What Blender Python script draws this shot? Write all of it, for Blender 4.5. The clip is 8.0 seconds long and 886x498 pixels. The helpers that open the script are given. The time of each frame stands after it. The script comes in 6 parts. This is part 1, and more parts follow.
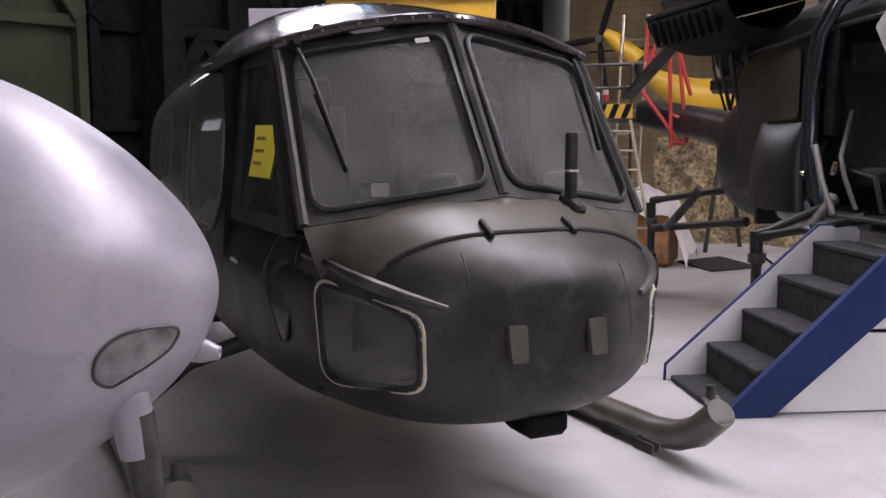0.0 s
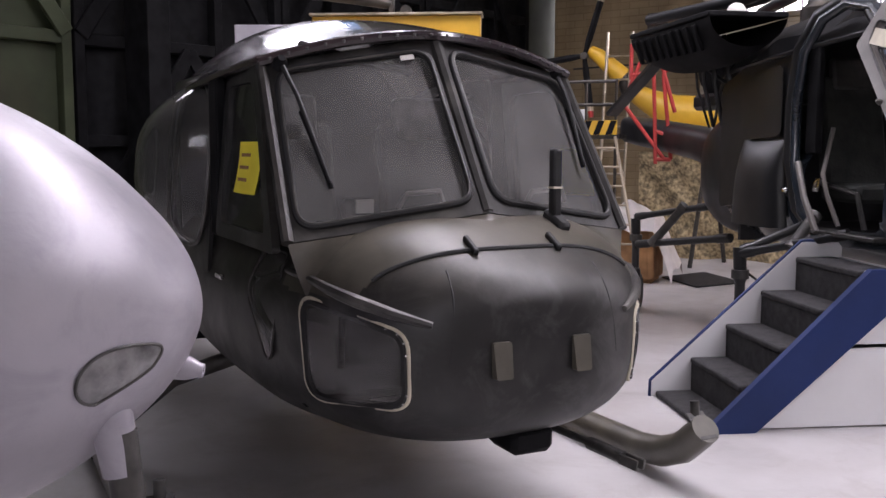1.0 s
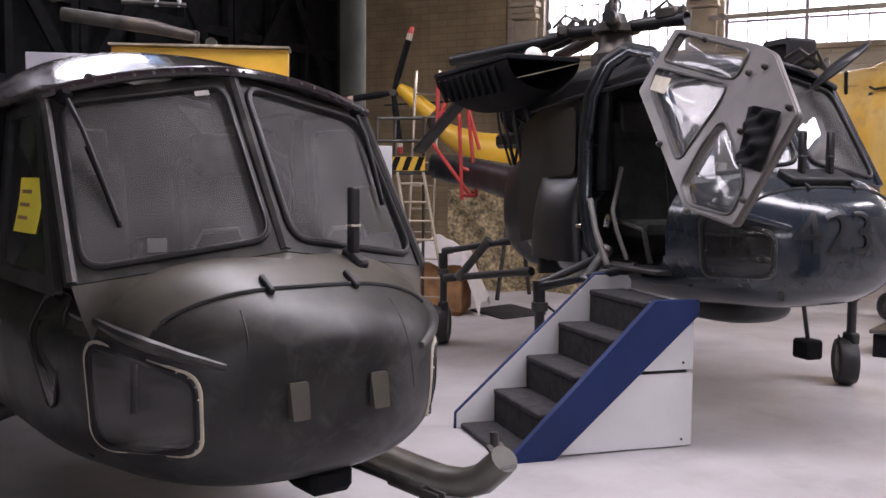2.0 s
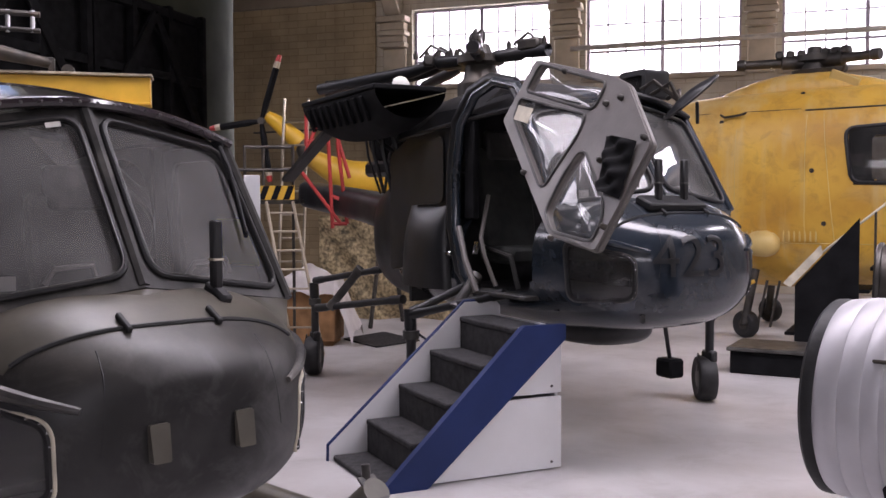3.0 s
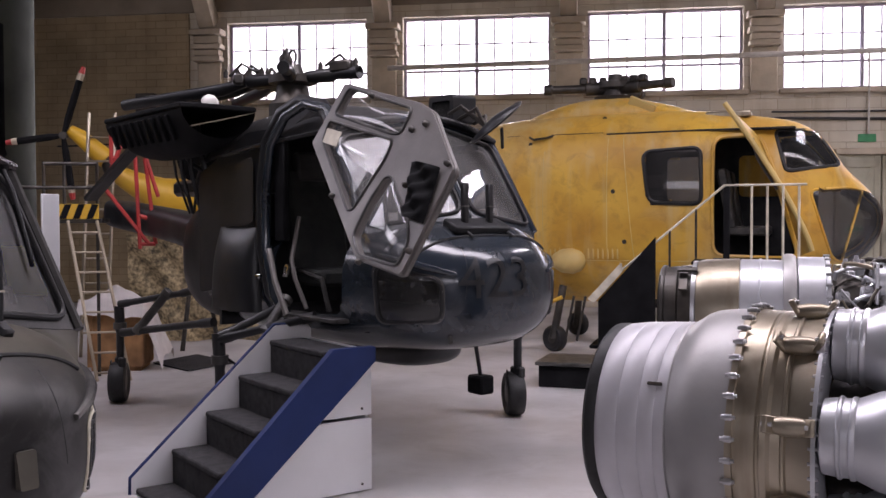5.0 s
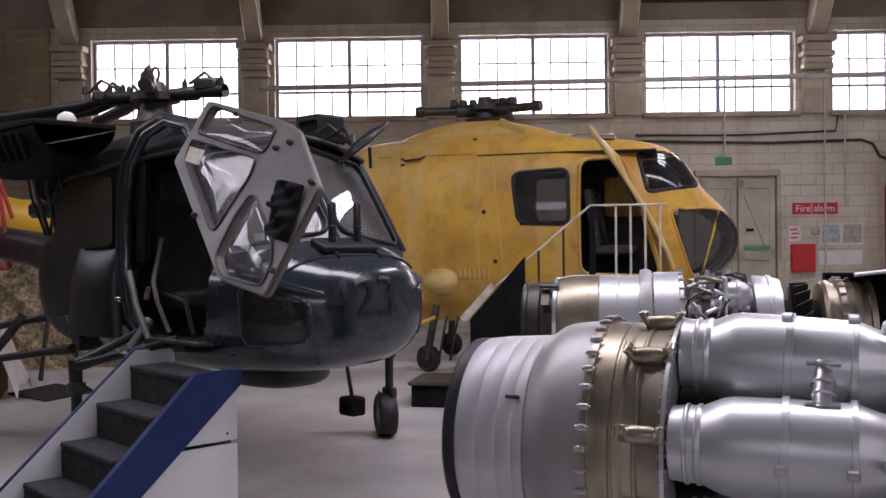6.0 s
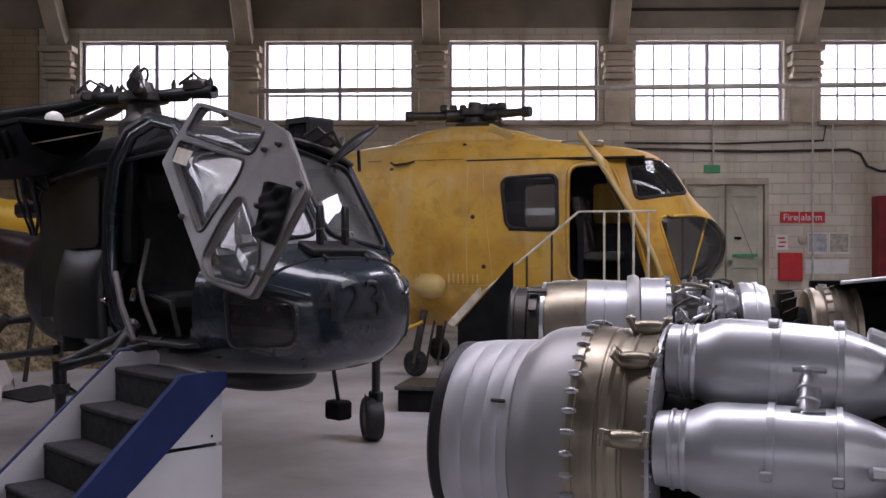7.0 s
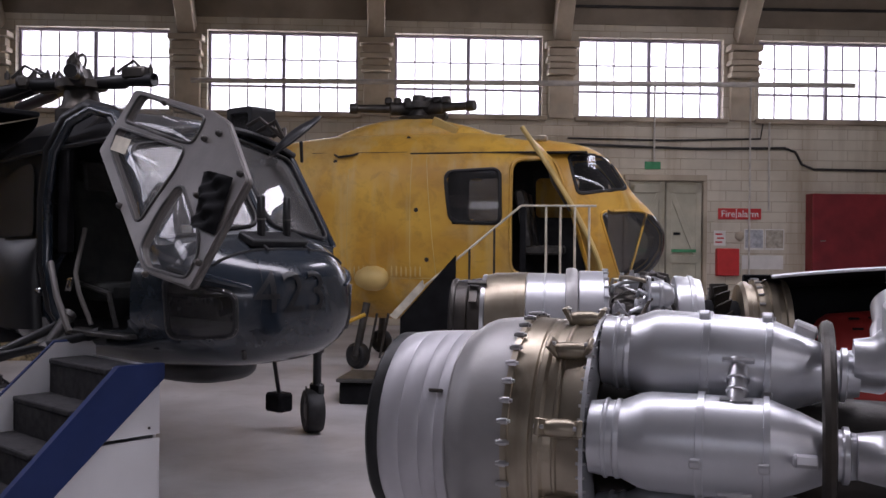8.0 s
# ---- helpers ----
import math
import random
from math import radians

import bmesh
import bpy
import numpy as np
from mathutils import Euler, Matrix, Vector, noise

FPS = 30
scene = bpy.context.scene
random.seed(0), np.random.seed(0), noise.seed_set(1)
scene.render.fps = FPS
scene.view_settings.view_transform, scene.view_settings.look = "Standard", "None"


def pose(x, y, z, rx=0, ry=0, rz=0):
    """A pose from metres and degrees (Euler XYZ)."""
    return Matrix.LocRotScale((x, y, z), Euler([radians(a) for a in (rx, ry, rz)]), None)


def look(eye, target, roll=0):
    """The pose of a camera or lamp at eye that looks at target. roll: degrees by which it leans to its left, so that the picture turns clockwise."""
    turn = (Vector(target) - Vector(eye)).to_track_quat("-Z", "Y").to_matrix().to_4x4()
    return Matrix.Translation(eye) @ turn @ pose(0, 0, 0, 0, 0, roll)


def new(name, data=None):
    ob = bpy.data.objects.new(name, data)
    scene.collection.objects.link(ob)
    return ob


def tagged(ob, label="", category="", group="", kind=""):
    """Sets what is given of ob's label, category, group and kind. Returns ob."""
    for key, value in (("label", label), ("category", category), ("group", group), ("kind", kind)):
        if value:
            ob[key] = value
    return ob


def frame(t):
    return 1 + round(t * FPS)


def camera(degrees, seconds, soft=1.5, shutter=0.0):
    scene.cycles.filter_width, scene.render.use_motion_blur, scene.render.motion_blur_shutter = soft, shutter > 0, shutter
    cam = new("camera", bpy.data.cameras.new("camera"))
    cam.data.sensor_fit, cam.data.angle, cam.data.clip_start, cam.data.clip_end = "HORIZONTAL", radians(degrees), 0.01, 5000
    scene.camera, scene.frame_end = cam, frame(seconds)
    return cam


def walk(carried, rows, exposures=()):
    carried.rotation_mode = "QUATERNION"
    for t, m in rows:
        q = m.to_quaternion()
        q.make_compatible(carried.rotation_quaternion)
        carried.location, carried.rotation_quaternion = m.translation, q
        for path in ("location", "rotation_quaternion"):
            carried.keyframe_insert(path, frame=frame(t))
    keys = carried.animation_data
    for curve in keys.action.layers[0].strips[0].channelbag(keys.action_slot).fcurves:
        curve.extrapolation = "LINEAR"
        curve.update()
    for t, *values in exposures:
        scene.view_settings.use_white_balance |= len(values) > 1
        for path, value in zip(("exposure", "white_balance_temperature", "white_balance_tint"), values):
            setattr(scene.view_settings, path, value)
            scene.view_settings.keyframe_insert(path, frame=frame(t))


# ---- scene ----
cam = camera(49.6, 8.0)
PATH = [
    (0, (0.774, 1.609, 1.576), (-0.57, 3.07, 1.332), 0.0),
    (0.5, (0.78, 1.606, 1.577), (-0.556, 3.076, 1.347), -0.1),
    (1, (0.783, 1.607, 1.581), (-0.542, 3.09, 1.369), 0.1),
    (1.5, (0.801, 1.62, 1.584), (-0.466, 3.156, 1.398), 0.5),
    (2, (0.842, 1.644, 1.599), (-0.180, 3.357, 1.4585), 0.5),
    (2.2, (0.848, 1.648, 1.603), (-0.097, 3.406, 1.478), 0.3),
    (3.3, (0.874, 1.672, 1.622), (0.094, 3.512, 1.542), -0.2),
    (3.5, (0.877, 1.678, 1.627), (0.095, 3.517, 1.55), -0.1),
    (4, (0.87, 1.701, 1.643), (0.11, 3.55, 1.567), 0.2),
    (4.5, (0.917, 1.688, 1.631), (0.272, 3.58, 1.567), -0.4),
    (5, (0.954, 1.678, 1.666), (0.511, 3.628, 1.611), -0.2),
    (5.2, (0.968, 1.682, 1.663), (0.596, 3.647, 1.619), -0.5),
    (6.3, (1.02, 1.703, 1.641), (0.846, 3.696, 1.637), -0.55),
    (6.5, (1.021, 1.704, 1.639), (0.846, 3.696, 1.637), -0.6),
    (7, (1.017, 1.711, 1.637), (0.849, 3.704, 1.638), -0.0),
    (7.5, (1.014, 1.706, 1.634), (0.866, 3.701, 1.634), 0.7),
    (8, (1.033, 1.693, 1.629), (0.981, 3.693, 1.617), 0.5),
]
EXPOSURE = [(0, 0.65, 6500, 21), (1.5, 0.65, 6500, 22), (2.5, 0.5, 6500, 23), (3.5, 0.42, 6500, 25), (4.5, 0.25, 6500, 25), (5.2, 0.1, 6500, 25), (6.5, -0.25, 6300, 23), (8, -0.38, 6250, 22)]
walk(cam, [(t, look(eye, target, roll)) for t, eye, target, roll in PATH], EXPOSURE)

# ---- world and light ----
world = bpy.data.worlds.new("world")
scene.world = world
world.use_nodes = True
wn = world.node_tree
sky = wn.nodes.new("ShaderNodeTexSky")
sky.sky_type, sky.sun_disc = "NISHITA", False
sky.sun_elevation, sky.sun_rotation = radians(40), radians(150)
wn.links.new(sky.outputs[0], wn.nodes["Background"].inputs[0])
wn.nodes["Background"].inputs[1].default_value = 0.12

WALL_TURN, WALL_Y = 4.5, 20.6
BUILDING = pose(0, WALL_Y, 0, 0, 0, WALL_TURN)      # u along the window wall, v out of the room, z up
U0, U1, V0, CEIL = -12.0, 15.0, -30.0, 7.6


def area(name, m, sx, sy, power, colour=(1, 1, 1)):
    d = bpy.data.lights.new(name, "AREA")
    d.shape, d.size, d.size_y, d.energy, d.color = "RECTANGLE", sx, sy, power, colour
    ob = new(name, d)
    ob.matrix_world = m
    return ob


WIN_U = [-7.75 + 3.655 * i for i in range(6)]
WIN_W, WIN_Z0, WIN_Z1 = 2.93, 4.17, 5.76
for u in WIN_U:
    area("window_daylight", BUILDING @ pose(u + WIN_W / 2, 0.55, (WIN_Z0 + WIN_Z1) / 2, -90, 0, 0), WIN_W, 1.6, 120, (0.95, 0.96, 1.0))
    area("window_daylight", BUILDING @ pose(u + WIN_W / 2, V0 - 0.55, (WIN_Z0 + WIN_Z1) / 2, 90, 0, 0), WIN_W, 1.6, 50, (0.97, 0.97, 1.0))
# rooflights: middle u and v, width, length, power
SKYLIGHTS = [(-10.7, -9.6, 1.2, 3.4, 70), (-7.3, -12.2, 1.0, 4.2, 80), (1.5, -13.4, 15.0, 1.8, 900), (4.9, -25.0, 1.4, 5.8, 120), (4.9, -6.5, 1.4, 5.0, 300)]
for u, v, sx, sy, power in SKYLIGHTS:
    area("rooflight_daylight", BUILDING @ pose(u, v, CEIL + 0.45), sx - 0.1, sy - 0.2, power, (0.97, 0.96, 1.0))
area("clerestory_daylight", BUILDING @ pose(U0 - 0.75, -10.3, 6.35, 0, -90, 0), 1.7, 7.6, 190, (0.97, 0.96, 1.0))


# ---- materials ----
def material(name, colour, rough=0.5, metal=0.0, vary=0.12, scale=6.0, bump=0.1, dirt=None, dirt_amount=0.0, fine=60.0, coat=0.0, glass=0.0, tone=None, each=0.0, spec=0.5):
    m = bpy.data.materials.new(name)
    m.use_nodes = True
    t = m.node_tree
    n, l = t.nodes, t.links
    b = n["Principled BSDF"]
    co = n.new("ShaderNodeTexCoord")
    big, small = n.new("ShaderNodeTexNoise"), n.new("ShaderNodeTexNoise")
    big.inputs["Scale"].default_value, big.inputs["Detail"].default_value = scale, 6
    small.inputs["Scale"].default_value, small.inputs["Detail"].default_value = fine, 4
    for k in (big, small):
        l.new(co.outputs["Object"], k.inputs["Vector"])
    mix = n.new("ShaderNodeMix")
    mix.data_type = "RGBA"
    c2 = tone or tuple(c * (1 - 2.2 * vary) for c in colour)
    mix.inputs[6].default_value = (*[min(1, c * (1 + vary)) for c in colour], 1)
    mix.inputs[7].default_value = (*c2, 1)
    ramp = n.new("ShaderNodeMapRange")
    ramp.inputs[1].default_value, ramp.inputs[2].default_value = 0.35, 0.68
    l.new(big.outputs[0], ramp.inputs[0])
    l.new(ramp.outputs[0], mix.inputs[0])
    out = mix.outputs[2]
    if dirt:
        d = n.new("ShaderNodeTexNoise")
        d.inputs["Scale"].default_value, d.inputs["Detail"].default_value, d.inputs["Roughness"].default_value = scale * 0.45, 5, 0.55
        l.new(co.outputs["Object"], d.inputs["Vector"])
        r2 = n.new("ShaderNodeMapRange")
        r2.inputs[1].default_value, r2.inputs[2].default_value, r2.inputs[4].default_value = 0.48, 0.72, dirt_amount
        l.new(d.outputs[0], r2.inputs[0])
        mx = n.new("ShaderNodeMix")
        mx.data_type = "RGBA"
        mx.inputs[7].default_value = (*dirt, 1)
        l.new(out, mx.inputs[6])
        l.new(r2.outputs[0], mx.inputs[0])
        out = mx.outputs[2]
    if each:
        info, hs, mr = n.new("ShaderNodeObjectInfo"), n.new("ShaderNodeHueSaturation"), n.new("ShaderNodeMapRange")
        mr.inputs[3].default_value, mr.inputs[4].default_value = 1 - each, 1 + each
        l.new(info.outputs["Random"], mr.inputs[0])
        l.new(mr.outputs[0], hs.inputs["Value"])
        l.new(out, hs.inputs["Color"])
        out = hs.outputs[0]
    l.new(out, b.inputs["Base Color"])
    rr = n.new("ShaderNodeMapRange")
    rr.inputs[3].default_value, rr.inputs[4].default_value = max(0.02, rough - 0.12), min(1, rough + 0.14)
    l.new(big.outputs[0], rr.inputs[0])
    l.new(rr.outputs[0], b.inputs["Roughness"])
    b.inputs["Metallic"].default_value = metal
    b.inputs["Specular IOR Level"].default_value = spec
    b.inputs["Coat Weight"].default_value = coat
    b.inputs["Transmission Weight"].default_value = glass
    if bump:
        bp = n.new("ShaderNodeBump")
        bp.inputs["Strength"].default_value, bp.inputs["Distance"].default_value = bump, 0.01
        l.new(small.outputs[0], bp.inputs["Height"])
        l.new(bp.outputs[0], b.inputs["Normal"])
    return m


def clear(name, tint, haze=0.0, rough=0.03):
    """Thin perspex: mostly see-through, with a real gloss and a pale film for dust and reflected grey."""
    m = bpy.data.materials.new(name)
    m.use_nodes = True
    t = m.node_tree
    n, l = t.nodes, t.links
    for k in list(n):
        if k.type != "OUTPUT_MATERIAL":
            n.remove(k)
    tr, gl, df = n.new("ShaderNodeBsdfTransparent"), n.new("ShaderNodeBsdfGlossy"), n.new("ShaderNodeBsdfDiffuse")
    tr.inputs[0].default_value = (*tint, 1)
    gl.inputs["Roughness"].default_value = rough
    df.inputs[0].default_value = (0.55, 0.54, 0.53, 1)
    fr = n.new("ShaderNodeFresnel")
    fr.inputs[0].default_value = 1.5
    co, nz = n.new("ShaderNodeTexCoord"), n.new("ShaderNodeTexNoise")
    nz.inputs["Scale"].default_value, nz.inputs["Detail"].default_value = 3.5, 6
    l.new(co.outputs["Object"], nz.inputs["Vector"])
    mr = n.new("ShaderNodeMapRange")
    mr.inputs[1].default_value, mr.inputs[2].default_value, mr.inputs[3].default_value, mr.inputs[4].default_value = 0.3, 0.75, haze * 0.45, haze
    l.new(nz.outputs[0], mr.inputs[0])
    m1, m2 = n.new("ShaderNodeMixShader"), n.new("ShaderNodeMixShader")
    l.new(mr.outputs[0], m1.inputs[0]), l.new(tr.outputs[0], m1.inputs[1]), l.new(df.outputs[0], m1.inputs[2])
    l.new(fr.outputs[0], m2.inputs[0]), l.new(m1.outputs[0], m2.inputs[1]), l.new(gl.outputs[0], m2.inputs[2])
    l.new(m2.outputs[0], n["Material Output"].inputs[0])
    return m


def glow(name, colour, strength):
    m = bpy.data.materials.new(name)
    m.use_nodes = True
    b = m.node_tree.nodes["Principled BSDF"]
    b.inputs["Base Color"].default_value = (*colour, 1)
    b.inputs["Emission Color"].default_value = (*colour, 1)
    b.inputs["Emission Strength"].default_value = strength
    return m


M = dict(
    floor=material("painted_concrete", (0.49, 0.475, 0.475), 0.42, 0, 0.10, 0.9, 0.08, (0.27, 0.235, 0.21), 0.85, 30),
    wall=material("limewashed_brick", (0.40, 0.31, 0.19), 0.85, 0, 0.16, 0.8, 0.5, (0.30, 0.22, 0.13), 0.65, 14),
    wall_pale=material("cream_painted_brick", (0.62, 0.57, 0.47), 0.75, 0, 0.08, 0.9, 0.4, (0.36, 0.28, 0.19), 0.55, 14, each=0.07),
    upper=material("grey_plaster", (0.30, 0.25, 0.19), 0.9, 0, 0.15, 0.8, 0.3, (0.14, 0.11, 0.08), 0.6, 12),
    conc=material("beige_concrete", (0.48, 0.41, 0.31), 0.85, 0, 0.15, 1.4, 0.4, (0.26, 0.2, 0.14), 0.6, 20),
    roof=material("dark_roof_boards", (0.10, 0.09, 0.08), 0.9, 0, 0.2, 1.0, 0.2),
    green=material("hangar_door_green", (0.040, 0.050, 0.026), 0.6, 0, 0.2, 1.2, 0.15, (0.075, 0.062, 0.032), 0.55, each=0.12, spec=0.3),
    bar=material("window_bar", (0.42, 0.38, 0.46), 0.6, 0, 0.1),
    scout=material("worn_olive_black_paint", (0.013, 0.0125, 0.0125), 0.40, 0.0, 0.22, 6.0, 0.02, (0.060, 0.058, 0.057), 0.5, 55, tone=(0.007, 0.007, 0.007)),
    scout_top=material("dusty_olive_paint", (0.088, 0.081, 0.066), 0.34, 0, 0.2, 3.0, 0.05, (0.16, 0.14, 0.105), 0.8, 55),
    scout_roof=material("gloss_brown_black_roof", (0.030, 0.022, 0.026), 0.16, 0, 0.15, 3.0, 0.02, (0.06, 0.045, 0.045), 0.5, coat=0.6),
    frame_grey=material("worn_frame_grey", (0.050, 0.048, 0.046), 0.42, 0.2, 0.2, 9, 0.1, (0.20, 0.19, 0.17), 0.5),
    rubber=material("black_rubber", (0.011, 0.011, 0.012), 0.55, 0, 0.2, 12, 0.15),
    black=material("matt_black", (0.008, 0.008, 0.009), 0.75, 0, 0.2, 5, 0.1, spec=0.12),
    interior=material("cockpit_black", (0.030, 0.030, 0.032), 0.75, 0, 0.2, 5, 0.1, spec=0.25),
    cream=material("cream_window_rim", (0.62, 0.57, 0.45), 0.5, 0, 0.12, 9, 0.1, (0.3, 0.26, 0.2), 0.5),
    wasp=material("navy_blue_grey_paint", (0.016, 0.023, 0.033), 0.20, 0.0, 0.18, 3.0, 0.010, (0.062, 0.068, 0.072), 0.7, 50, coat=0.35),
    wasp_dark=material("sooty_black_paint", (0.010, 0.0105, 0.012), 0.38, 0.0, 0.2, 4.0, 0.06, (0.036, 0.034, 0.031), 0.6),
    number=material("number_black", (0.010, 0.011, 0.013), 0.4, 0, 0.1),
    door_grey=material("door_lining_grey", (0.145, 0.132, 0.122), 0.38, 0.15, 0.08, 5, 0.08, (0.11, 0.10, 0.09), 0.5),
    yellow=material("faded_yellow_paint", (0.64, 0.385, 0.055), 0.42, 0, 0.10, 1.3, 0.05, (0.60, 0.47, 0.22), 0.9, 40, tone=(0.50, 0.26, 0.030)),
    yellow_pale=material("pale_yellow_paint", (0.62, 0.45, 0.16), 0.5, 0, 0.10, 2.0, 0.05, (0.36, 0.25, 0.09), 0.5),
    yellow_hot=material("bright_yellow_paint", (0.72, 0.42, 0.03), 0.45, 0, 0.10, 2.5, 0.05, (0.42, 0.25, 0.05), 0.4),
    steel=material("brushed_engine_steel", (0.62, 0.62, 0.64), 0.32, 0.8, 0.10, 3.0, 0.06, (0.40, 0.37, 0.35), 0.55, 45),
    alloy=material("silver_paint_casing", (0.66, 0.67, 0.70), 0.36, 0.62, 0.07, 3.5, 0.05, (0.50, 0.48, 0.48), 0.6, 40),
    pale_casing=material("pale_lilac_casing_paint", (0.60, 0.59, 0.62), 0.46, 0.3, 0.06, 4.0, 0.05, (0.46, 0.44, 0.45), 0.6, 40),
    grey_ring=material("grey_casing", (0.40, 0.39, 0.385), 0.46, 0.45, 0.10, 3.0, 0.06, (0.28, 0.26, 0.24), 0.6, 40),
    bronze=material("heat_tinted_casing", (0.42, 0.365, 0.28), 0.36, 0.8, 0.14, 3.5, 0.08, (0.20, 0.16, 0.115), 0.75, 40),
    dark_metal=material("oily_dark_metal", (0.07, 0.065, 0.06), 0.45, 0.7, 0.2, 6, 0.15, (0.15, 0.12, 0.09), 0.5),
    lilac=material("pale_silver_paint", (0.40, 0.38, 0.42), 0.36, 0.25, 0.07, 2.6, 0.04, (0.30, 0.29, 0.335), 0.8, 50),
    lamp_glass=material("grey_lamp_glass", (0.15, 0.145, 0.15), 0.16, 0.3, 0.3, 14, 0.02, (0.45, 0.44, 0.44), 0.7, coat=0.6),
    white=material("white_board", (0.74, 0.74, 0.75), 0.5, 0, 0.04, 2, 0.03, (0.6, 0.58, 0.55), 0.4),
    blue=material("navy_blue_board", (0.011, 0.026, 0.105), 0.5, 0, 0.08, 3, 0.05, (0.016, 0.034, 0.125), 0.5, spec=0.3),
    carpet=material("charcoal_carpet", (0.030, 0.029, 0.031), 0.95, 0, 0.2, 20, 0.6, (0.05, 0.047, 0.046), 0.5, 220),
    red=material("red_paint", (0.42, 0.035, 0.03), 0.5, 0, 0.12, 4, 0.06, (0.25, 0.03, 0.025), 0.4),
    dark_red=material("dark_red_cabinet", (0.20, 0.012, 0.018), 0.5, 0, 0.10, 3, 0.05),
    sign_red=material("sign_red", (0.55, 0.03, 0.03), 0.4, 0, 0.05),
    sign_green=material("sign_green", (0.05, 0.28, 0.12), 0.4, 0, 0.05),
    paper=material("paper", (0.72, 0.70, 0.66), 0.8, 0, 0.05, 4, 0.0),
    note=material("yellow_sheet", (0.85, 0.72, 0.05), 0.6, 0, 0.05, 4, 0.0),
    wood=material("plywood", (0.36, 0.19, 0.08), 0.7, 0, 0.2, 5, 0.2, (0.2, 0.1, 0.04), 0.5),
    door_paint=material("cream_green_door_paint", (0.46, 0.44, 0.34), 0.6, 0, 0.1, 2, 0.1, (0.3, 0.26, 0.18), 0.5),
    cable=material("cable_black", (0.03, 0.028, 0.026), 0.6, 0, 0.1),
    pipe=material("pale_conduit", (0.55, 0.52, 0.47), 0.5, 0.2, 0.1),
    sheet=material("white_dust_sheet", (0.70, 0.66, 0.64), 0.85, 0, 0.06, 5, 0.2),
    net=material("speckled_camouflage_net", (0.42, 0.33, 0.19), 0.9, 0, 0.3, 22, 0.8, (0.05, 0.045, 0.03), 0.95, 90),
    seat=material("dark_green_seat_cloth", (0.022, 0.024, 0.022), 0.85, 0, 0.2, 8, 0.3),
    chrome=material("bright_metal", (0.7, 0.7, 0.7), 0.2, 1.0, 0.06, 6, 0.02),
    lens=material("lamp_reflector", (0.62, 0.60, 0.60), 0.18, 0.8, 0.06, 6, 0.02),
    # screen haze: dust, plus the roof's grey reflection put in as colour
    screen=clear("dusty_windscreen", (0.95, 0.95, 0.96), 0.27),
    nose_pane=clear("dusty_nose_perspex", (0.85, 0.85, 0.86), 0.20, 0.04),
    bubble=clear("hazy_bubble_perspex", (0.94, 0.93, 0.91), 0.16, 0.05),
    perspex=clear("perspex", (0.95, 0.95, 0.95), 0.05),
    # door panes: pale haze mixed in to imitate their bright reflections
    door_pane=clear("hazed_door_perspex", (0.95, 0.95, 0.95), 0.16, 0.03),
    smoked=clear("dull_smoked_perspex", (0.25, 0.25, 0.26), 0.04, 0.35),
    dark_perspex=clear("dull_perspex", (0.45, 0.45, 0.46), 0.07, 0.04),
    daylight=glow("overcast_daylight", (0.93, 0.95, 1.0), 3.2),
)


def courses(m, width, height):
    """Shallow brick courses under the paint of a wall."""
    n, l = m.node_tree.nodes, m.node_tree.links
    b = n["Principled BSDF"]
    co, mp, br = n.new("ShaderNodeTexCoord"), n.new("ShaderNodeMapping"), n.new("ShaderNodeTexBrick")
    mp.inputs["Rotation"].default_value = (radians(90), 0, 0)
    l.new(co.outputs["Object"], mp.inputs[0])
    l.new(mp.outputs[0], br.inputs["Vector"])
    br.inputs["Scale"].default_value = 1.0
    br.inputs["Brick Width"].default_value, br.inputs["Row Height"].default_value = width, height
    br.inputs["Mortar Size"].default_value, br.inputs["Mortar Smooth"].default_value = 0.012, 0.4
    br.inputs["Color1"].default_value, br.inputs["Color2"].default_value, br.inputs["Mortar"].default_value = (1, 1, 1, 1), (0.86, 0.84, 0.80, 1), (0.70, 0.66, 0.60, 1)
    old = b.inputs["Base Color"].links[0].from_socket
    mx = n.new("ShaderNodeMix")
    mx.data_type, mx.blend_type = "RGBA", "MULTIPLY"
    mx.inputs[0].default_value = 0.8
    l.new(old, mx.inputs[6])
    l.new(br.outputs["Color"], mx.inputs[7])
    l.new(mx.outputs[2], b.inputs["Base Color"])
    bp = n.new("ShaderNodeBump")
    bp.inputs["Strength"].default_value, bp.inputs["Distance"].default_value = 0.5, 0.02
    l.new(br.outputs["Fac"], bp.inputs["Height"])
    bp.invert = True
    l.new(b.inputs["Normal"].links[0].from_socket, bp.inputs["Normal"])
    l.new(bp.outputs[0], b.inputs["Normal"])


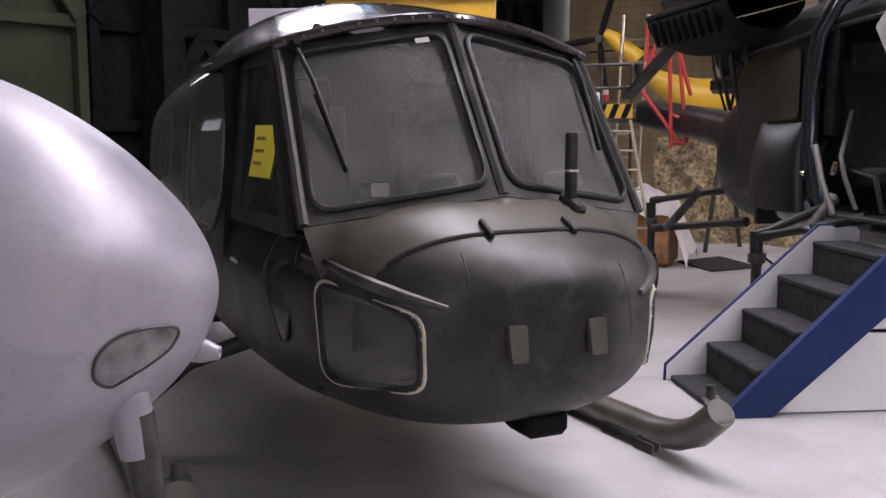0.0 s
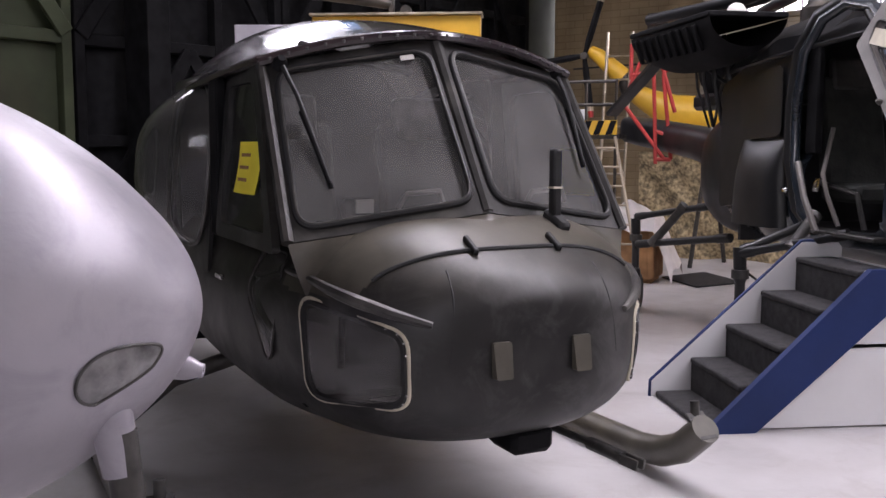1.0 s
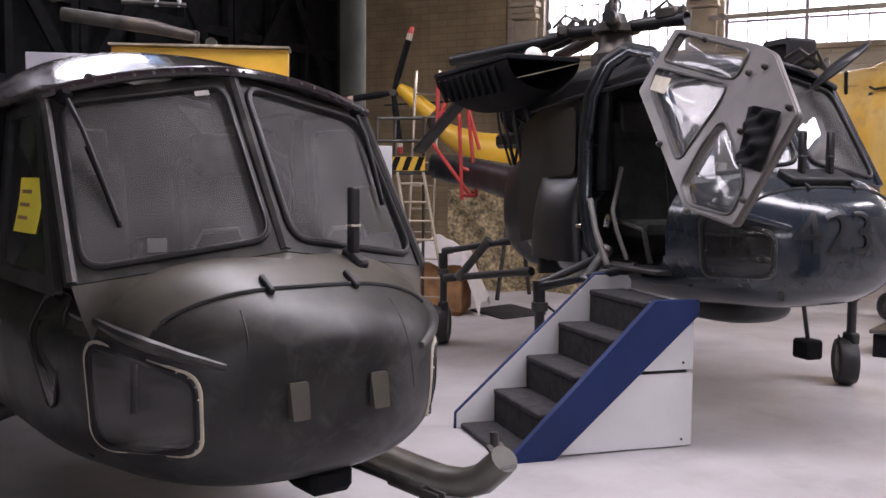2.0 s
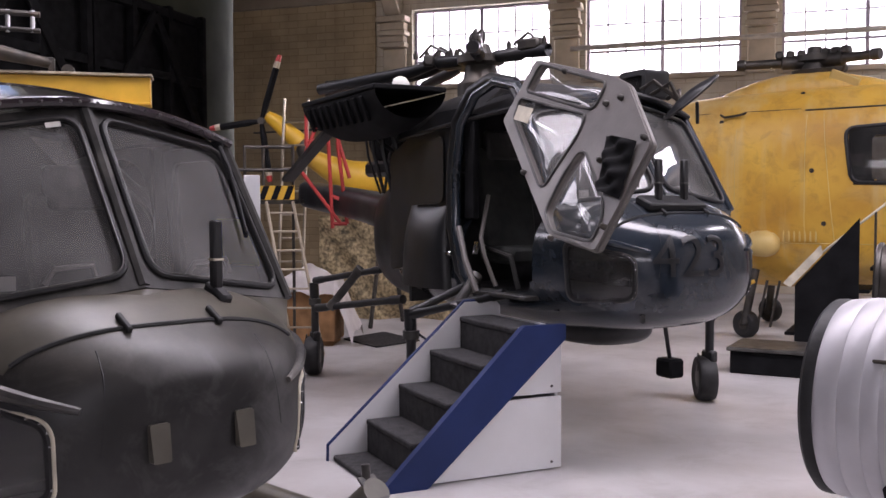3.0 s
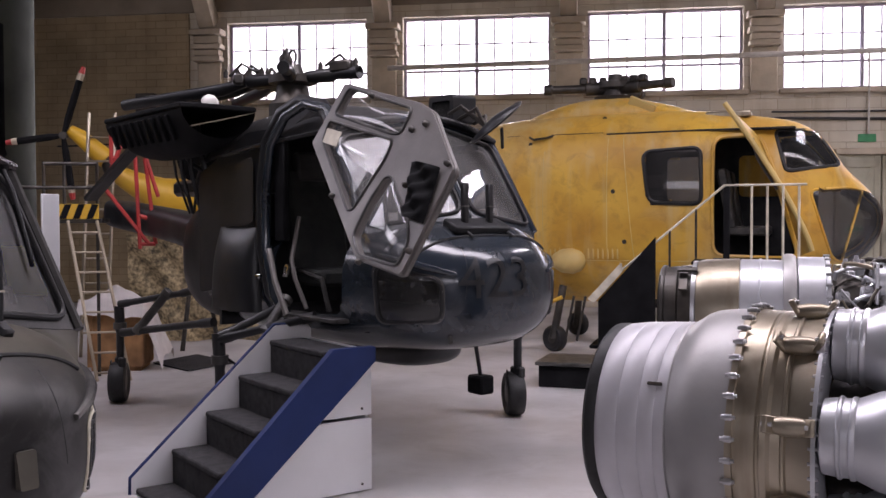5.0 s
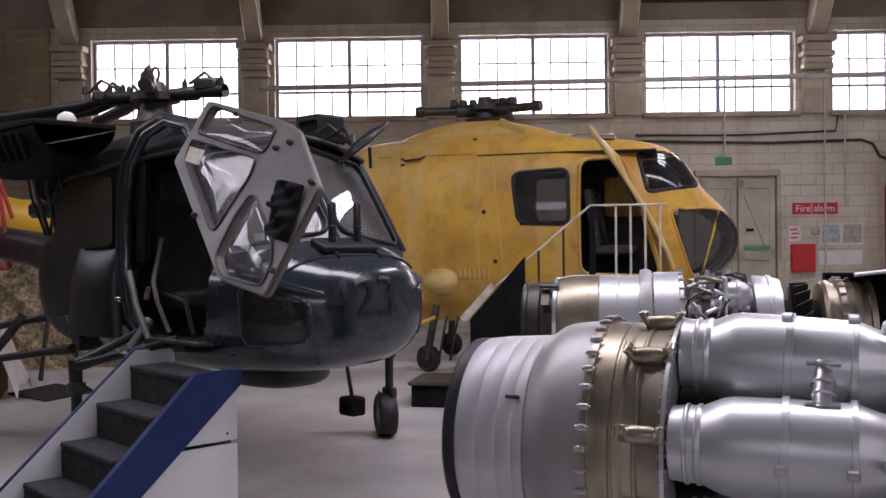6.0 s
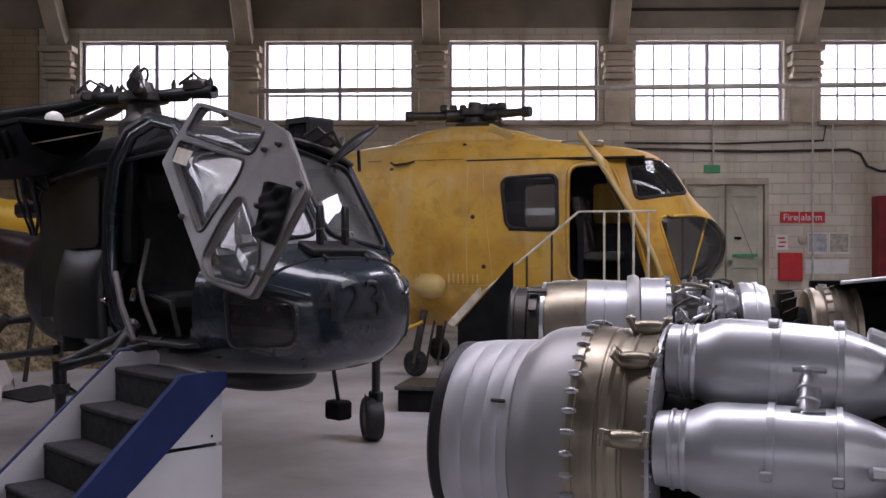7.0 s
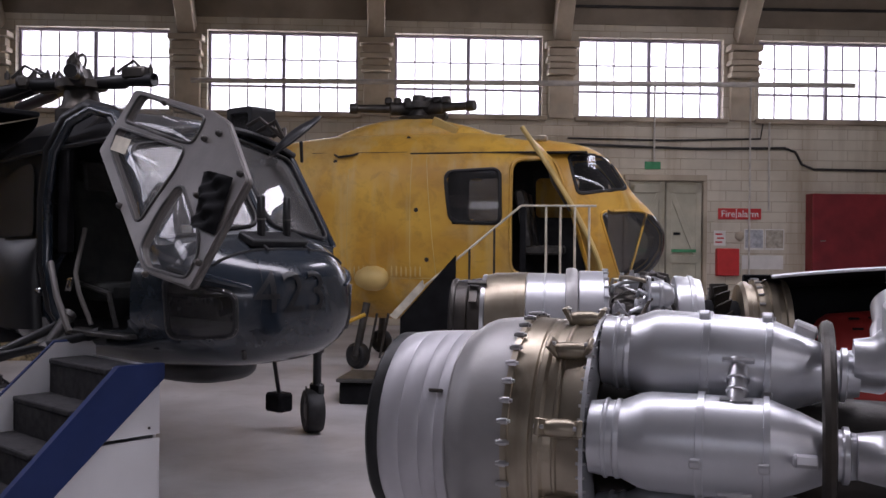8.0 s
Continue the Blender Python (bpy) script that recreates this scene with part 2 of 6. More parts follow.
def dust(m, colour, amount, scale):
    """A patchy paler tone, stronger the more a face looks up."""
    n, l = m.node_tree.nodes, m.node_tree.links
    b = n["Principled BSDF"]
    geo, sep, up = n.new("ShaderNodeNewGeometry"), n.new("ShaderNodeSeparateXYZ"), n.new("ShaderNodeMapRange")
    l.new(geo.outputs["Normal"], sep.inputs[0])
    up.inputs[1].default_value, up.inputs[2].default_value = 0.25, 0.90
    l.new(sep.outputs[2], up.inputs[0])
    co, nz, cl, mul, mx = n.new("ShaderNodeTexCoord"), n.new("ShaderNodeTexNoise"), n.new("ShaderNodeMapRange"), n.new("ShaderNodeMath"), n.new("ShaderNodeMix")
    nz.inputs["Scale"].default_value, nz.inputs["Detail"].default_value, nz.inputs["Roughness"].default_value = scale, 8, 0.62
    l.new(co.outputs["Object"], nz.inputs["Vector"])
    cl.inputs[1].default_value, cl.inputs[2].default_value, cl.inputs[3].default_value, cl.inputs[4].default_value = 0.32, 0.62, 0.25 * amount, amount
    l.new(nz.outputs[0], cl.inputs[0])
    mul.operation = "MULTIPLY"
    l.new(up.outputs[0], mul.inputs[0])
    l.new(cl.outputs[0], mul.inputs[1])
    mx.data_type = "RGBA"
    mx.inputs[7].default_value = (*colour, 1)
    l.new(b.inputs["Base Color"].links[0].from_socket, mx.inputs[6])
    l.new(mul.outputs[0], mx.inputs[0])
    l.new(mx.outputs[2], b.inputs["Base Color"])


def streaks(m, colour, amount, scale=5.0):
    """Narrow upright runs and faded stripes in old paint."""
    n, l = m.node_tree.nodes, m.node_tree.links
    b = n["Principled BSDF"]
    co, mp, nz, cl, mx = n.new("ShaderNodeTexCoord"), n.new("ShaderNodeMapping"), n.new("ShaderNodeTexNoise"), n.new("ShaderNodeMapRange"), n.new("ShaderNodeMix")
    mp.inputs["Scale"].default_value = (1.0, 1.0, 0.09)
    l.new(co.outputs["Object"], mp.inputs[0])
    l.new(mp.outputs[0], nz.inputs["Vector"])
    nz.inputs["Scale"].default_value, nz.inputs["Detail"].default_value = scale, 5
    cl.inputs[1].default_value, cl.inputs[2].default_value, cl.inputs[4].default_value = 0.52, 0.70, amount
    l.new(nz.outputs[0], cl.inputs[0])
    mx.data_type = "RGBA"
    mx.inputs[7].default_value = (*colour, 1)
    l.new(b.inputs["Base Color"].links[0].from_socket, mx.inputs[6])
    l.new(cl.outputs[0], mx.inputs[0])
    l.new(mx.outputs[2], b.inputs["Base Color"])


def stains(m, colour, amount, scale):
    """Small spills, scuffs and specks."""
    n, l = m.node_tree.nodes, m.node_tree.links
    b = n["Principled BSDF"]
    co, nz, cl, mx = n.new("ShaderNodeTexCoord"), n.new("ShaderNodeTexNoise"), n.new("ShaderNodeMapRange"), n.new("ShaderNodeMix")
    l.new(co.outputs["Object"], nz.inputs["Vector"])
    nz.inputs["Scale"].default_value, nz.inputs["Detail"].default_value, nz.inputs["Roughness"].default_value, nz.inputs["Distortion"].default_value = scale, 9, 0.68, 0.6
    cl.inputs[1].default_value, cl.inputs[2].default_value, cl.inputs[4].default_value = 0.50, 0.66, amount
    l.new(nz.outputs[0], cl.inputs[0])
    mx.data_type = "RGBA"
    mx.inputs[7].default_value = (*colour, 1)
    l.new(b.inputs["Base Color"].links[0].from_socket, mx.inputs[6])
    l.new(cl.outputs[0], mx.inputs[0])
    l.new(mx.outputs[2], b.inputs["Base Color"])


courses(M["wall_pale"], 0.62, 0.21)
stains(M["scout"], (0.10, 0.098, 0.097), 0.38, 4.5)
stains(M["wasp"], (0.05, 0.055, 0.06), 0.5, 6.0)
stains(M["yellow"], (0.30, 0.17, 0.04), 0.45, 4.0)
stains(M["lilac"], (0.24, 0.23, 0.27), 0.4, 5.0)
courses(M["wall"], 0.44, 0.15)
# both dark hulls get paler towards their up-facing skin
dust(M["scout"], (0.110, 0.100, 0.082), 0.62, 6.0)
dust(M["wasp"], (0.06, 0.066, 0.072), 0.15, 5.0)
streaks(M["wall_pale"], (0.27, 0.20, 0.12), 0.55, 2.2)
streaks(M["wall"], (0.16, 0.11, 0.06), 0.5, 2.2)
streaks(M["yellow"], (0.60, 0.48, 0.25), 0.45, 5.0)
stains(M["floor"], (0.24, 0.21, 0.19), 0.28, 2.2)
streaks(M["bronze"], (0.15, 0.11, 0.075), 0.5, 14.0)


# ---- shape helpers ----
class Shape:
    """Vertices and faces that become one mesh."""

    def __init__(self):
        self.v, self.f = [], []

    def add(self, verts, faces):
        k = len(self.v)
        self.v += [tuple(p) for p in verts]
        self.f += [tuple(i + k for i in q) for q in faces]
        return self

    def box(self, cx, cy, cz, sx, sy, sz, b=0.006, m=None):
        X, Y, Z = sx / 2, sy / 2, sz / 2
        b = min(b, X * 0.45, Y * 0.45, Z * 0.45)
        idx, vs = {}, []
        for i in (-1, 1):
            for j in (-1, 1):
                for k in (-1, 1):
                    for a in range(3):
                        p = [i * (X - b), j * (Y - b), k * (Z - b)]
                        p[a] = (i * X, j * Y, k * Z)[a]
                        idx[i, j, k, a] = len(vs)
                        vs.append(p)
        fs = []
        for s in (-1, 1):
            fs.append([idx[s, j, k, 0] for j, k in ((-1, -1), (1, -1), (1, 1), (-1, 1))][::s])
            fs.append([idx[i, s, k, 1] for i, k in ((-1, -1), (-1, 1), (1, 1), (1, -1))][::s])
            fs.append([idx[i, j, s, 2] for i, j in ((-1, -1), (1, -1), (1, 1), (-1, 1))][::s])
        for p in (-1, 1):
            for q in (-1, 1):
                fs.append([idx[p, q, -1, 0], idx[p, q, 1, 0], idx[p, q, 1, 1], idx[p, q, -1, 1]])
                fs.append([idx[p, -1, q, 0], idx[p, 1, q, 0], idx[p, 1, q, 2], idx[p, -1, q, 2]])
                fs.append([idx[-1, p, q, 1], idx[1, p, q, 1], idx[1, p, q, 2], idx[-1, p, q, 2]])
        for i in (-1, 1):
            for j in (-1, 1):
                for k in (-1, 1):
                    fs.append([idx[i, j, k, a] for a in range(3)])
        c = Vector((cx, cy, cz))
        out = [(m @ Vector(p) if m else Vector(p)) + c for p in vs]
        return self.add(out, fs)

    def tube(self, pts, r, seg=10, caps=True, closed=False):
        pts = [Vector(p) for p in pts]
        n = len(pts)
        rad = r if isinstance(r, (list, tuple)) else [r] * n
        vs, fs, up = [], [], None
        for i, p in enumerate(pts):
            a, b = (pts[i - 1], pts[(i + 1) % n]) if closed else (pts[max(i - 1, 0)], pts[min(i + 1, n - 1)])
            d = (b - a).normalized()
            if up is None:
                up = d.orthogonal().normalized()
            up = (up - d * up.dot(d)).normalized()
            side = d.cross(up)
            for k in range(seg):
                w = 2 * math.pi * k / seg
                vs.append(p + (up * math.cos(w) + side * math.sin(w)) * rad[i])
        for i in range(n if closed else n - 1):
            for k in range(seg):
                j, k2 = (i + 1) % n, (k + 1) % seg
                fs.append((i * seg + k, i * seg + k2, j * seg + k2, j * seg + k))
        if caps and not closed:
            fs.append(tuple(range(seg))[::-1])
            fs.append(tuple((n - 1) * seg + k for k in range(seg)))
        return self.add(vs, fs)

    def lathe(self, profile, m, seg=48, caps=(True, True)):
        """profile: (along, radius); the axis is m's x."""
        vs, fs = [], []
        for a, r in profile:
            for k in range(seg):
                w = 2 * math.pi * k / seg
                vs.append(m @ Vector((a, r * math.cos(w), r * math.sin(w))))
        n = len(profile)
        for i in range(n - 1):
            for k in range(seg):
                k2 = (k + 1) % seg
                fs.append((i * seg + k, (i + 1) * seg + k, (i + 1) * seg + k2, i * seg + k2))
        if caps[0]:
            fs.append(tuple(range(seg)))
        if caps[1]:
            fs.append(tuple((n - 1) * seg + k for k in range(seg))[::-1])
        return self.add(vs, fs)

    def grid(self, fn, nu, nv, keep=None, wrap=False):
        vs = [fn(i / nu, j / nv) for i in range(nu + 1) for j in range(nv + 1)]
        fs = []
        for i in range(nu):
            for j in range(nv):
                q = (i * (nv + 1) + j, (i + 1) * (nv + 1) + j, (i + 1) * (nv + 1) + j + 1, i * (nv + 1) + j + 1)
                if keep is None or keep((Vector(vs[q[0]]) + Vector(vs[q[2]])) / 2):
                    fs.append(q)
        return self.add(vs, fs)

    def plate(self, outer, holes, place, thick):
        """A flat sheet with holes, in the plane that place(u, v, w) lays; w is the depth."""
        bm = bmesh.new()
        for loop in (outer, *holes):
            vs = [bm.verts.new((p[0], p[1], 0)) for p in loop]
            for a, b in zip(vs, vs[1:] + vs[:1]):
                bm.edges.new((a, b))
        bmesh.ops.triangle_fill(bm, use_beauty=True, use_dissolve=False, edges=bm.edges[:])
        bm.verts.index_update()
        flat = [v.co.copy() for v in bm.verts]
        tri = [[v.index for v in f.verts] for f in bm.faces]
        rim = [[v.index for v in e.verts] for e in bm.edges if len(e.link_faces) == 1]
        n = len(flat)
        bm.free()
        vs = [place(p.x, p.y, 0) for p in flat] + [place(p.x, p.y, thick) for p in flat]
        fs = tri + [[i + n for i in q][::-1] for q in tri] + [[a, b, b + n, a + n] for a, b in rim]
        return self.add(vs, fs)

    def moved(self, m):
        self.v = [tuple(m @ Vector(p)) for p in self.v]
        return self


def smooth_mesh(name, shape, mat, smooth=True, angle=38):
    me = bpy.data.meshes.new(name)
    me.from_pydata(shape.v, [], shape.f)
    bm = bmesh.new()
    bm.from_mesh(me)
    bmesh.ops.remove_doubles(bm, verts=bm.verts[:], dist=1e-5)
    bmesh.ops.recalc_face_normals(bm, faces=bm.faces[:])
    bm.to_mesh(me)
    bm.free()
    me.materials.append(mat)
    if smooth:
        me.polygons.foreach_set("use_smooth", [True] * len(me.polygons))
        me.set_sharp_from_angle(angle=radians(angle))
    return me


def part(name, shape, mat, parent=None, label="", smooth=True, m=None):
    ob = new(name, smooth_mesh(name, shape, M[mat], smooth))
    if parent is not None:
        ob.parent = parent
    if m is not None:
        ob.matrix_basis = m
    if label:
        tagged(ob, label)
    return ob


def thing(name, m, label, category, group=""):
    ob = new(name)
    ob.empty_display_size = 0.2
    ob.matrix_world = m
    return tagged(ob, label, category, group)


def structure(name, shape, mat, label, smooth=False):
    return tagged(part(name, shape, mat, None, "", smooth), label, "", "", "structure")


def rounded(pts, r, seg=5):
    """A closed 2D outline with its corners rounded."""
    out, n = [], len(pts)
    for i in range(n):
        p, a, b = Vector(pts[i]), Vector(pts[i - 1]), Vector(pts[(i + 1) % n])
        da, db = (a - p), (b - p)
        k = min(r, da.length * 0.45, db.length * 0.45)
        s, e = p + da.normalized() * k, p + db.normalized() * k
        for j in range(seg + 1):
            t = j / seg
            out.append(tuple(s * (1 - t) ** 2 + p * 2 * t * (1 - t) + e * t * t))
    return out


def inside(p, poly):
    c, n = False, len(poly)
    for i in range(n):
        (x1, y1), (x2, y2) = poly[i], poly[i - 1]
        if (y1 > p[1]) != (y2 > p[1]) and p[0] < (x2 - x1) * (p[1] - y1) / (y2 - y1) + x1:
            c = not c
    return c


def rect(x0, y0, x1, y1):
    return [(x0, y0), (x1, y0), (x1, y1), (x0, y1)]


def lerp(table, x):
    xs = [r[0] for r in table]
    return [float(np.interp(x, xs, [r[k] for r in table])) for k in range(1, len(table[0]))]


def smooth_rows(table, s):
    """The row at s (0 to 1) of a table of stations, gliding between rows."""
    n = len(table) - 1
    f = min(max(s * n, 0), n - 1e-6)
    i = int(f)
    t = f - i
    p = [table[min(max(k, 0), n)] for k in (i - 1, i, i + 1, i + 2)]
    return [0.5 * (2 * b + (c - a) * t + (2 * a - 5 * b + 4 * c - d) * t * t + (3 * b - a - 3 * c + d) * t ** 3) for a, b, c, d in zip(*p)]


def ring(row, w):
    x, hw, zb, zt, n = row
    c, s = math.cos(w), math.sin(w)
    e = 2 / n
    return (x, hw * math.copysign(abs(c) ** e, c), (zb + zt) / 2 + (zt - zb) / 2 * math.copysign(abs(s) ** e, s))


def hull_fn(table):
    return lambda a, b: ring(smooth_rows(table, a), 2 * math.pi * b)


# ---- building ----
def on_wall(u, z, v=0.0):
    return BUILDING @ Vector((u, v, z))


f = Shape().grid(lambda a, b: BUILDING @ Vector((U0 + (U1 - U0) * a, V0 + (0.4 - V0) * b, 0)), 20, 24)
structure("floor", f, "floor", "pale grey painted concrete hangar floor with stains")
holes = [rect(u, WIN_Z0, u + WIN_W, WIN_Z1) for u in WIN_U]
w = Shape().plate(rect(U0, 0, U1, CEIL), holes, lambda u, z, d: on_wall(u, z, d), 0.40)
wall_north = structure("wall_north", w, "wall_pale", "cream limewashed brick hangar wall with high windows")
w = Shape()
w.box(*(BUILDING @ Vector(((U0 + U1) / 2, -0.02, (6.0 + CEIL) / 2))), U1 - U0 - 0.02, 0.035, CEIL - 6.0 - 0.01, 0.004, BUILDING.to_3x3())
structure("wall_north_end_bay", Shape().box(*(BUILDING @ Vector(((U0 - 8.55) / 2, -0.03, 3.0))), -8.55 - U0 - 0.02, 0.05, 5.98, 0.004, BUILDING.to_3x3()), "wall", "bare tan-brown brick end bay of the wall")
structure("trim_upper_wall", w, "upper", "dark plastered band above the windows")
structure("wall_east", Shape().box(*on_wall(U1 + 0.2, CEIL / 2, V0 / 2), 0.4, -V0 + 0.8, CEIL, 0.01, BUILDING.to_3x3()), "wall_pale", "cream brick end wall")
structure("wall_south", Shape().plate(rect(U0, 0, U1, CEIL), holes, lambda u, z, d: on_wall(u, z, V0 - d), 0.40), "wall_pale", "cream brick wall behind the exhibits")
structure("wall_west", Shape().plate(rect(V0 - 0.4, 0, 0.4, CEIL), [rect(-14.3, 5.4, -6.3, 7.3)], lambda v, z, w: on_wall(U0 - 0.15 - w, z, v), 0.3), "green", "dark green steel wall of the hangar doors")
holes = [rect(u - sx / 2, v - sy / 2, u + sx / 2, v + sy / 2) for u, v, sx, sy, power in SKYLIGHTS]
structure("ceiling", Shape().plate(rect(U0 - 0.4, V0 - 0.4, U1 + 0.4, 0.4), holes, lambda u, v, d: on_wall(u, CEIL + d, v), 0.25), "roof", "dark boarded hangar roof with rooflights")
w = Shape().grid(lambda a, b: on_wall(U0 - 4 + (U1 - U0 + 8) * a, 1.5 + 8 * b, 2.5), 2, 2)
tagged(part("backdrop", w, "daylight"), "white overcast daylight outside the windows", "", "", "structure")

# windows with their bars and panes
pane_shape = Shape().box(0, 0, 0, 0.335, 0.004, 0.50, 0.001)
pane_mesh = smooth_mesh("pane", pane_shape, M["perspex"], False)
for k, u in enumerate(WIN_U):
    ob = new("window_%d" % (k + 1))
    tagged(ob, "tall steel window with small panes, white with daylight", "", "", "structure")
    ob.matrix_world = BUILDING @ pose(u, 0.22, WIN_Z0)
    fr = Shape()
    H = WIN_Z1 - WIN_Z0
    for x0, x1, z0, z1, d in ((0, WIN_W, 0, 0.05, 0.10), (0, WIN_W, H - 0.05, H, 0.10), (0, 0.05, 0.05, H - 0.05, 0.10), (WIN_W - 0.05, WIN_W, 0.05, H - 0.05, 0.10), (WIN_W / 2 - 0.035, WIN_W / 2 + 0.035, 0.05, H - 0.05, 0.09)):
        fr.box((x0 + x1) / 2, 0, (z0 + z1) / 2, x1 - x0, d, z1 - z0, 0.006)
    part("window_frame", fr, "bar", ob)
    for i in range(1, 3):
        part("glazing_bar", Shape().box(WIN_W / 2, 0, H * i / 3, WIN_W - 0.1, 0.045, 0.045 if i == 1 else 0.026, 0.004), "bar", ob)
    for i in (1, 2, 3, 5, 6, 7):
        part("glazing_bar", Shape().box(0.05 + (WIN_W - 0.1) * i / 8, 0, H / 2, 0.028, 0.04, H - 0.1, 0.003), "bar", ob)
    for i in range(8):
        for j in range(3):
            p = new("pane", pane_mesh)
            p.parent = ob
            p.matrix_basis = pose(0.05 + (WIN_W - 0.1) * (i + 0.5) / 8, 0.012, H * (j + 0.5) / 3)
            p.visible_shadow = False
    part("window_sill", Shape().box(WIN_W / 2, -0.24, -0.05, WIN_W + 0.16, 0.18, 0.09, 0.015), "conc", ob)

# pilasters with stepped capitals and a haunch up to the roof
for k, u in enumerate([WIN_U[0] - 0.36] + [u + WIN_W + 0.36 for u in WIN_U]):
    ob = tagged(new("pilaster"), "beige concrete pilaster with a stepped capital and roof haunch", "pilaster", "wall pilasters", "structure")
    ob.matrix_world = BUILDING @ pose(u, 0, 0)
    part("shaft", Shape().box(0, -0.05, 4.54, 0.50, 0.10, 0.84, 0.02), "conc", ob)
    cap = Shape()
    for z, wd, dp, h in ((5.02, 0.58, 0.28, 0.10), (5.14, 0.52, 0.25, 0.12), (5.26, 0.62, 0.31, 0.10), (5.40, 0.54, 0.26, 0.16), (5.55, 0.66, 0.34, 0.12)):
        cap.box(0, -dp / 2 - 0.002, z, wd, dp, h - 0.004, 0.012)
    part("capital", cap, "conc", ob)
    part("haunch", Shape().box(0, -0.72, 6.62, 0.34, 0.36, 2.2, 0.02, Euler((radians(36), 0, 0)).to_matrix()), "conc", ob)

# hangar doors of green steel, braced; three by the window wall are black
for i in range(7):
    v = -1.2 - 3.6 * i
    ob = tagged(new("hangar_door"), "dark green braced steel hangar door leaf" if i > 2 else "braced steel hangar door leaf, deep shade put in as black", "hangar door", "hangar door leaves", "structure")
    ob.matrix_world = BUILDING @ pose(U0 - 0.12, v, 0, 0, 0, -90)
    # first three leaves: the dark corner's shade is painted in as black
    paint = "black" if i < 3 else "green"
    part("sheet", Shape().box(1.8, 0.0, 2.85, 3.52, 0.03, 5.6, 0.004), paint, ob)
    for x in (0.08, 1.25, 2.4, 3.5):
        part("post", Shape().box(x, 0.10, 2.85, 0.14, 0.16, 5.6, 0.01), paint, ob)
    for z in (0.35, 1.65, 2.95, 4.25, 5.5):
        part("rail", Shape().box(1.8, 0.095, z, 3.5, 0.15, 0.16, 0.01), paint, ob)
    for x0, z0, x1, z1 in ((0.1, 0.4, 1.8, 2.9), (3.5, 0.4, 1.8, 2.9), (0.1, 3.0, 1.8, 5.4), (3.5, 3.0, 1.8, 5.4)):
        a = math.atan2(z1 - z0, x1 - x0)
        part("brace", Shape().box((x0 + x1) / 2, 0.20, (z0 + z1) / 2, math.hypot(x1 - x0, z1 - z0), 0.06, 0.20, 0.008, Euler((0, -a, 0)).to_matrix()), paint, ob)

# ---- front fuselage shared by the two dark helicopters ----
HULL = [
    (-0.1195, 0.0005, 0.8795, 0.8805, 2.0), (-0.124, 0.14, 0.73, 1.00, 2.1), (-0.140, 0.28, 0.655, 1.075, 2.3), (-0.19, 0.42, 0.59, 1.145, 2.45), (-0.27, 0.525, 0.548, 1.20, 2.55),
    (-0.37, 0.605, 0.51, 1.255, 2.65), (-0.48, 0.665, 0.485, 1.305, 2.7), (-0.62, 0.71, 0.465, 1.33, 2.75), (-0.80, 0.735, 0.45, 1.33, 2.8), (-1.1, 0.765, 0.435, 1.33, 3.0),
    (-1.5, 0.775, 0.43, 1.33, 3.0), (-1.9, 0.775, 0.43, 1.33, 3.0), (-2.3, 0.77, 0.44, 1.33, 2.9), (-2.7, 0.75, 0.47, 1.33, 2.8), (-3.0, 0.72, 0.50, 1.33, 2.7)]


def hull_row(x):
    return [x] + [float(np.interp(-x, [-r[0] for r in HULL], [r[k] for r in HULL])) for k in range(1, 5)]


def hull_top(x, y):
    _, w, zb, zt, n = hull_row(x)
    return (zb + zt) / 2 + (zt - zb) / 2 * max(0.0, 1 - min(1, abs(y) / w) ** n) ** (1 / n)


def hull_side(x, z):
    _, w, zb, zt, n = hull_row(x)
    return w * max(0.0, 1 - min(1, abs(z - (zb + zt) / 2) / ((zt - zb) / 2)) ** n) ** (1 / n)


def hull_front(y, z):
    a, b = -0.119, -1.2
    for _ in range(40):
        m = (a + b) / 2
        _, w, zb, zt, n = hull_row(m)
        k = (abs(y) / w) ** n + (abs(z - (zb + zt) / 2) / ((zt - zb) / 2)) ** n
        a, b = (m, b) if k > 1 else (a, m)
    return (a + b) / 2


NOSE_WIN = rounded([(0.475, 0.965), (0.475, 0.695), (0.90, 0.675), (0.93, 1.06)], 0.075, 6)


def nose_uv(p):
    return (-p[0] * 0.7 + abs(p[1]) * 0.7, p[2])


def nose_point(u, z, s, out=0.0):
    """The place on the nose at (u, z) of the window's own plane, on side s."""
    y = 0.3
    for _ in range(60):
        x = hull_front(y, z)
        y += 0.5 * (u - (-x * 0.7 + y * 0.7))
        y = min(max(y, 0.02), 0.76)
    x = hull_front(y, z)
    return (x + out * 0.7, s * (y + out * 0.7), z)


SCREEN = dict(bi=Vector((-0.50, 0, 1.335)), bo=Vector((-0.665, 0.735, 1.235)), to=Vector((-1.10, 0.70, 1.905)), ti=Vector((-0.985, 0, 2.03)))


def screen_place(s):
    bi, bo, to, ti = [Vector((p.x, p.y * s, p.z)) for p in (SCREEN["bi"], SCREEN["bo"], SCREEN["to"], SCREEN["ti"])]
    nrm = (bo - bi).cross(ti - bi).normalized()
    if nrm.x < 0:
        nrm = -nrm

    def place(u, v, d):
        bow = 0.018 * 4 * u * (1 - u) * 4 * v * (1 - v)
        return (bi * (1 - u) + bo * u) * (1 - v) + (ti * (1 - u) + to * u) * v + nrm * (bow - d)
    return place


def side_place(s):
    return lambda x, z, d: Vector((x, s * (0.775 - 0.065 * max(0, z - 1.2) / 0.7 - d), z))


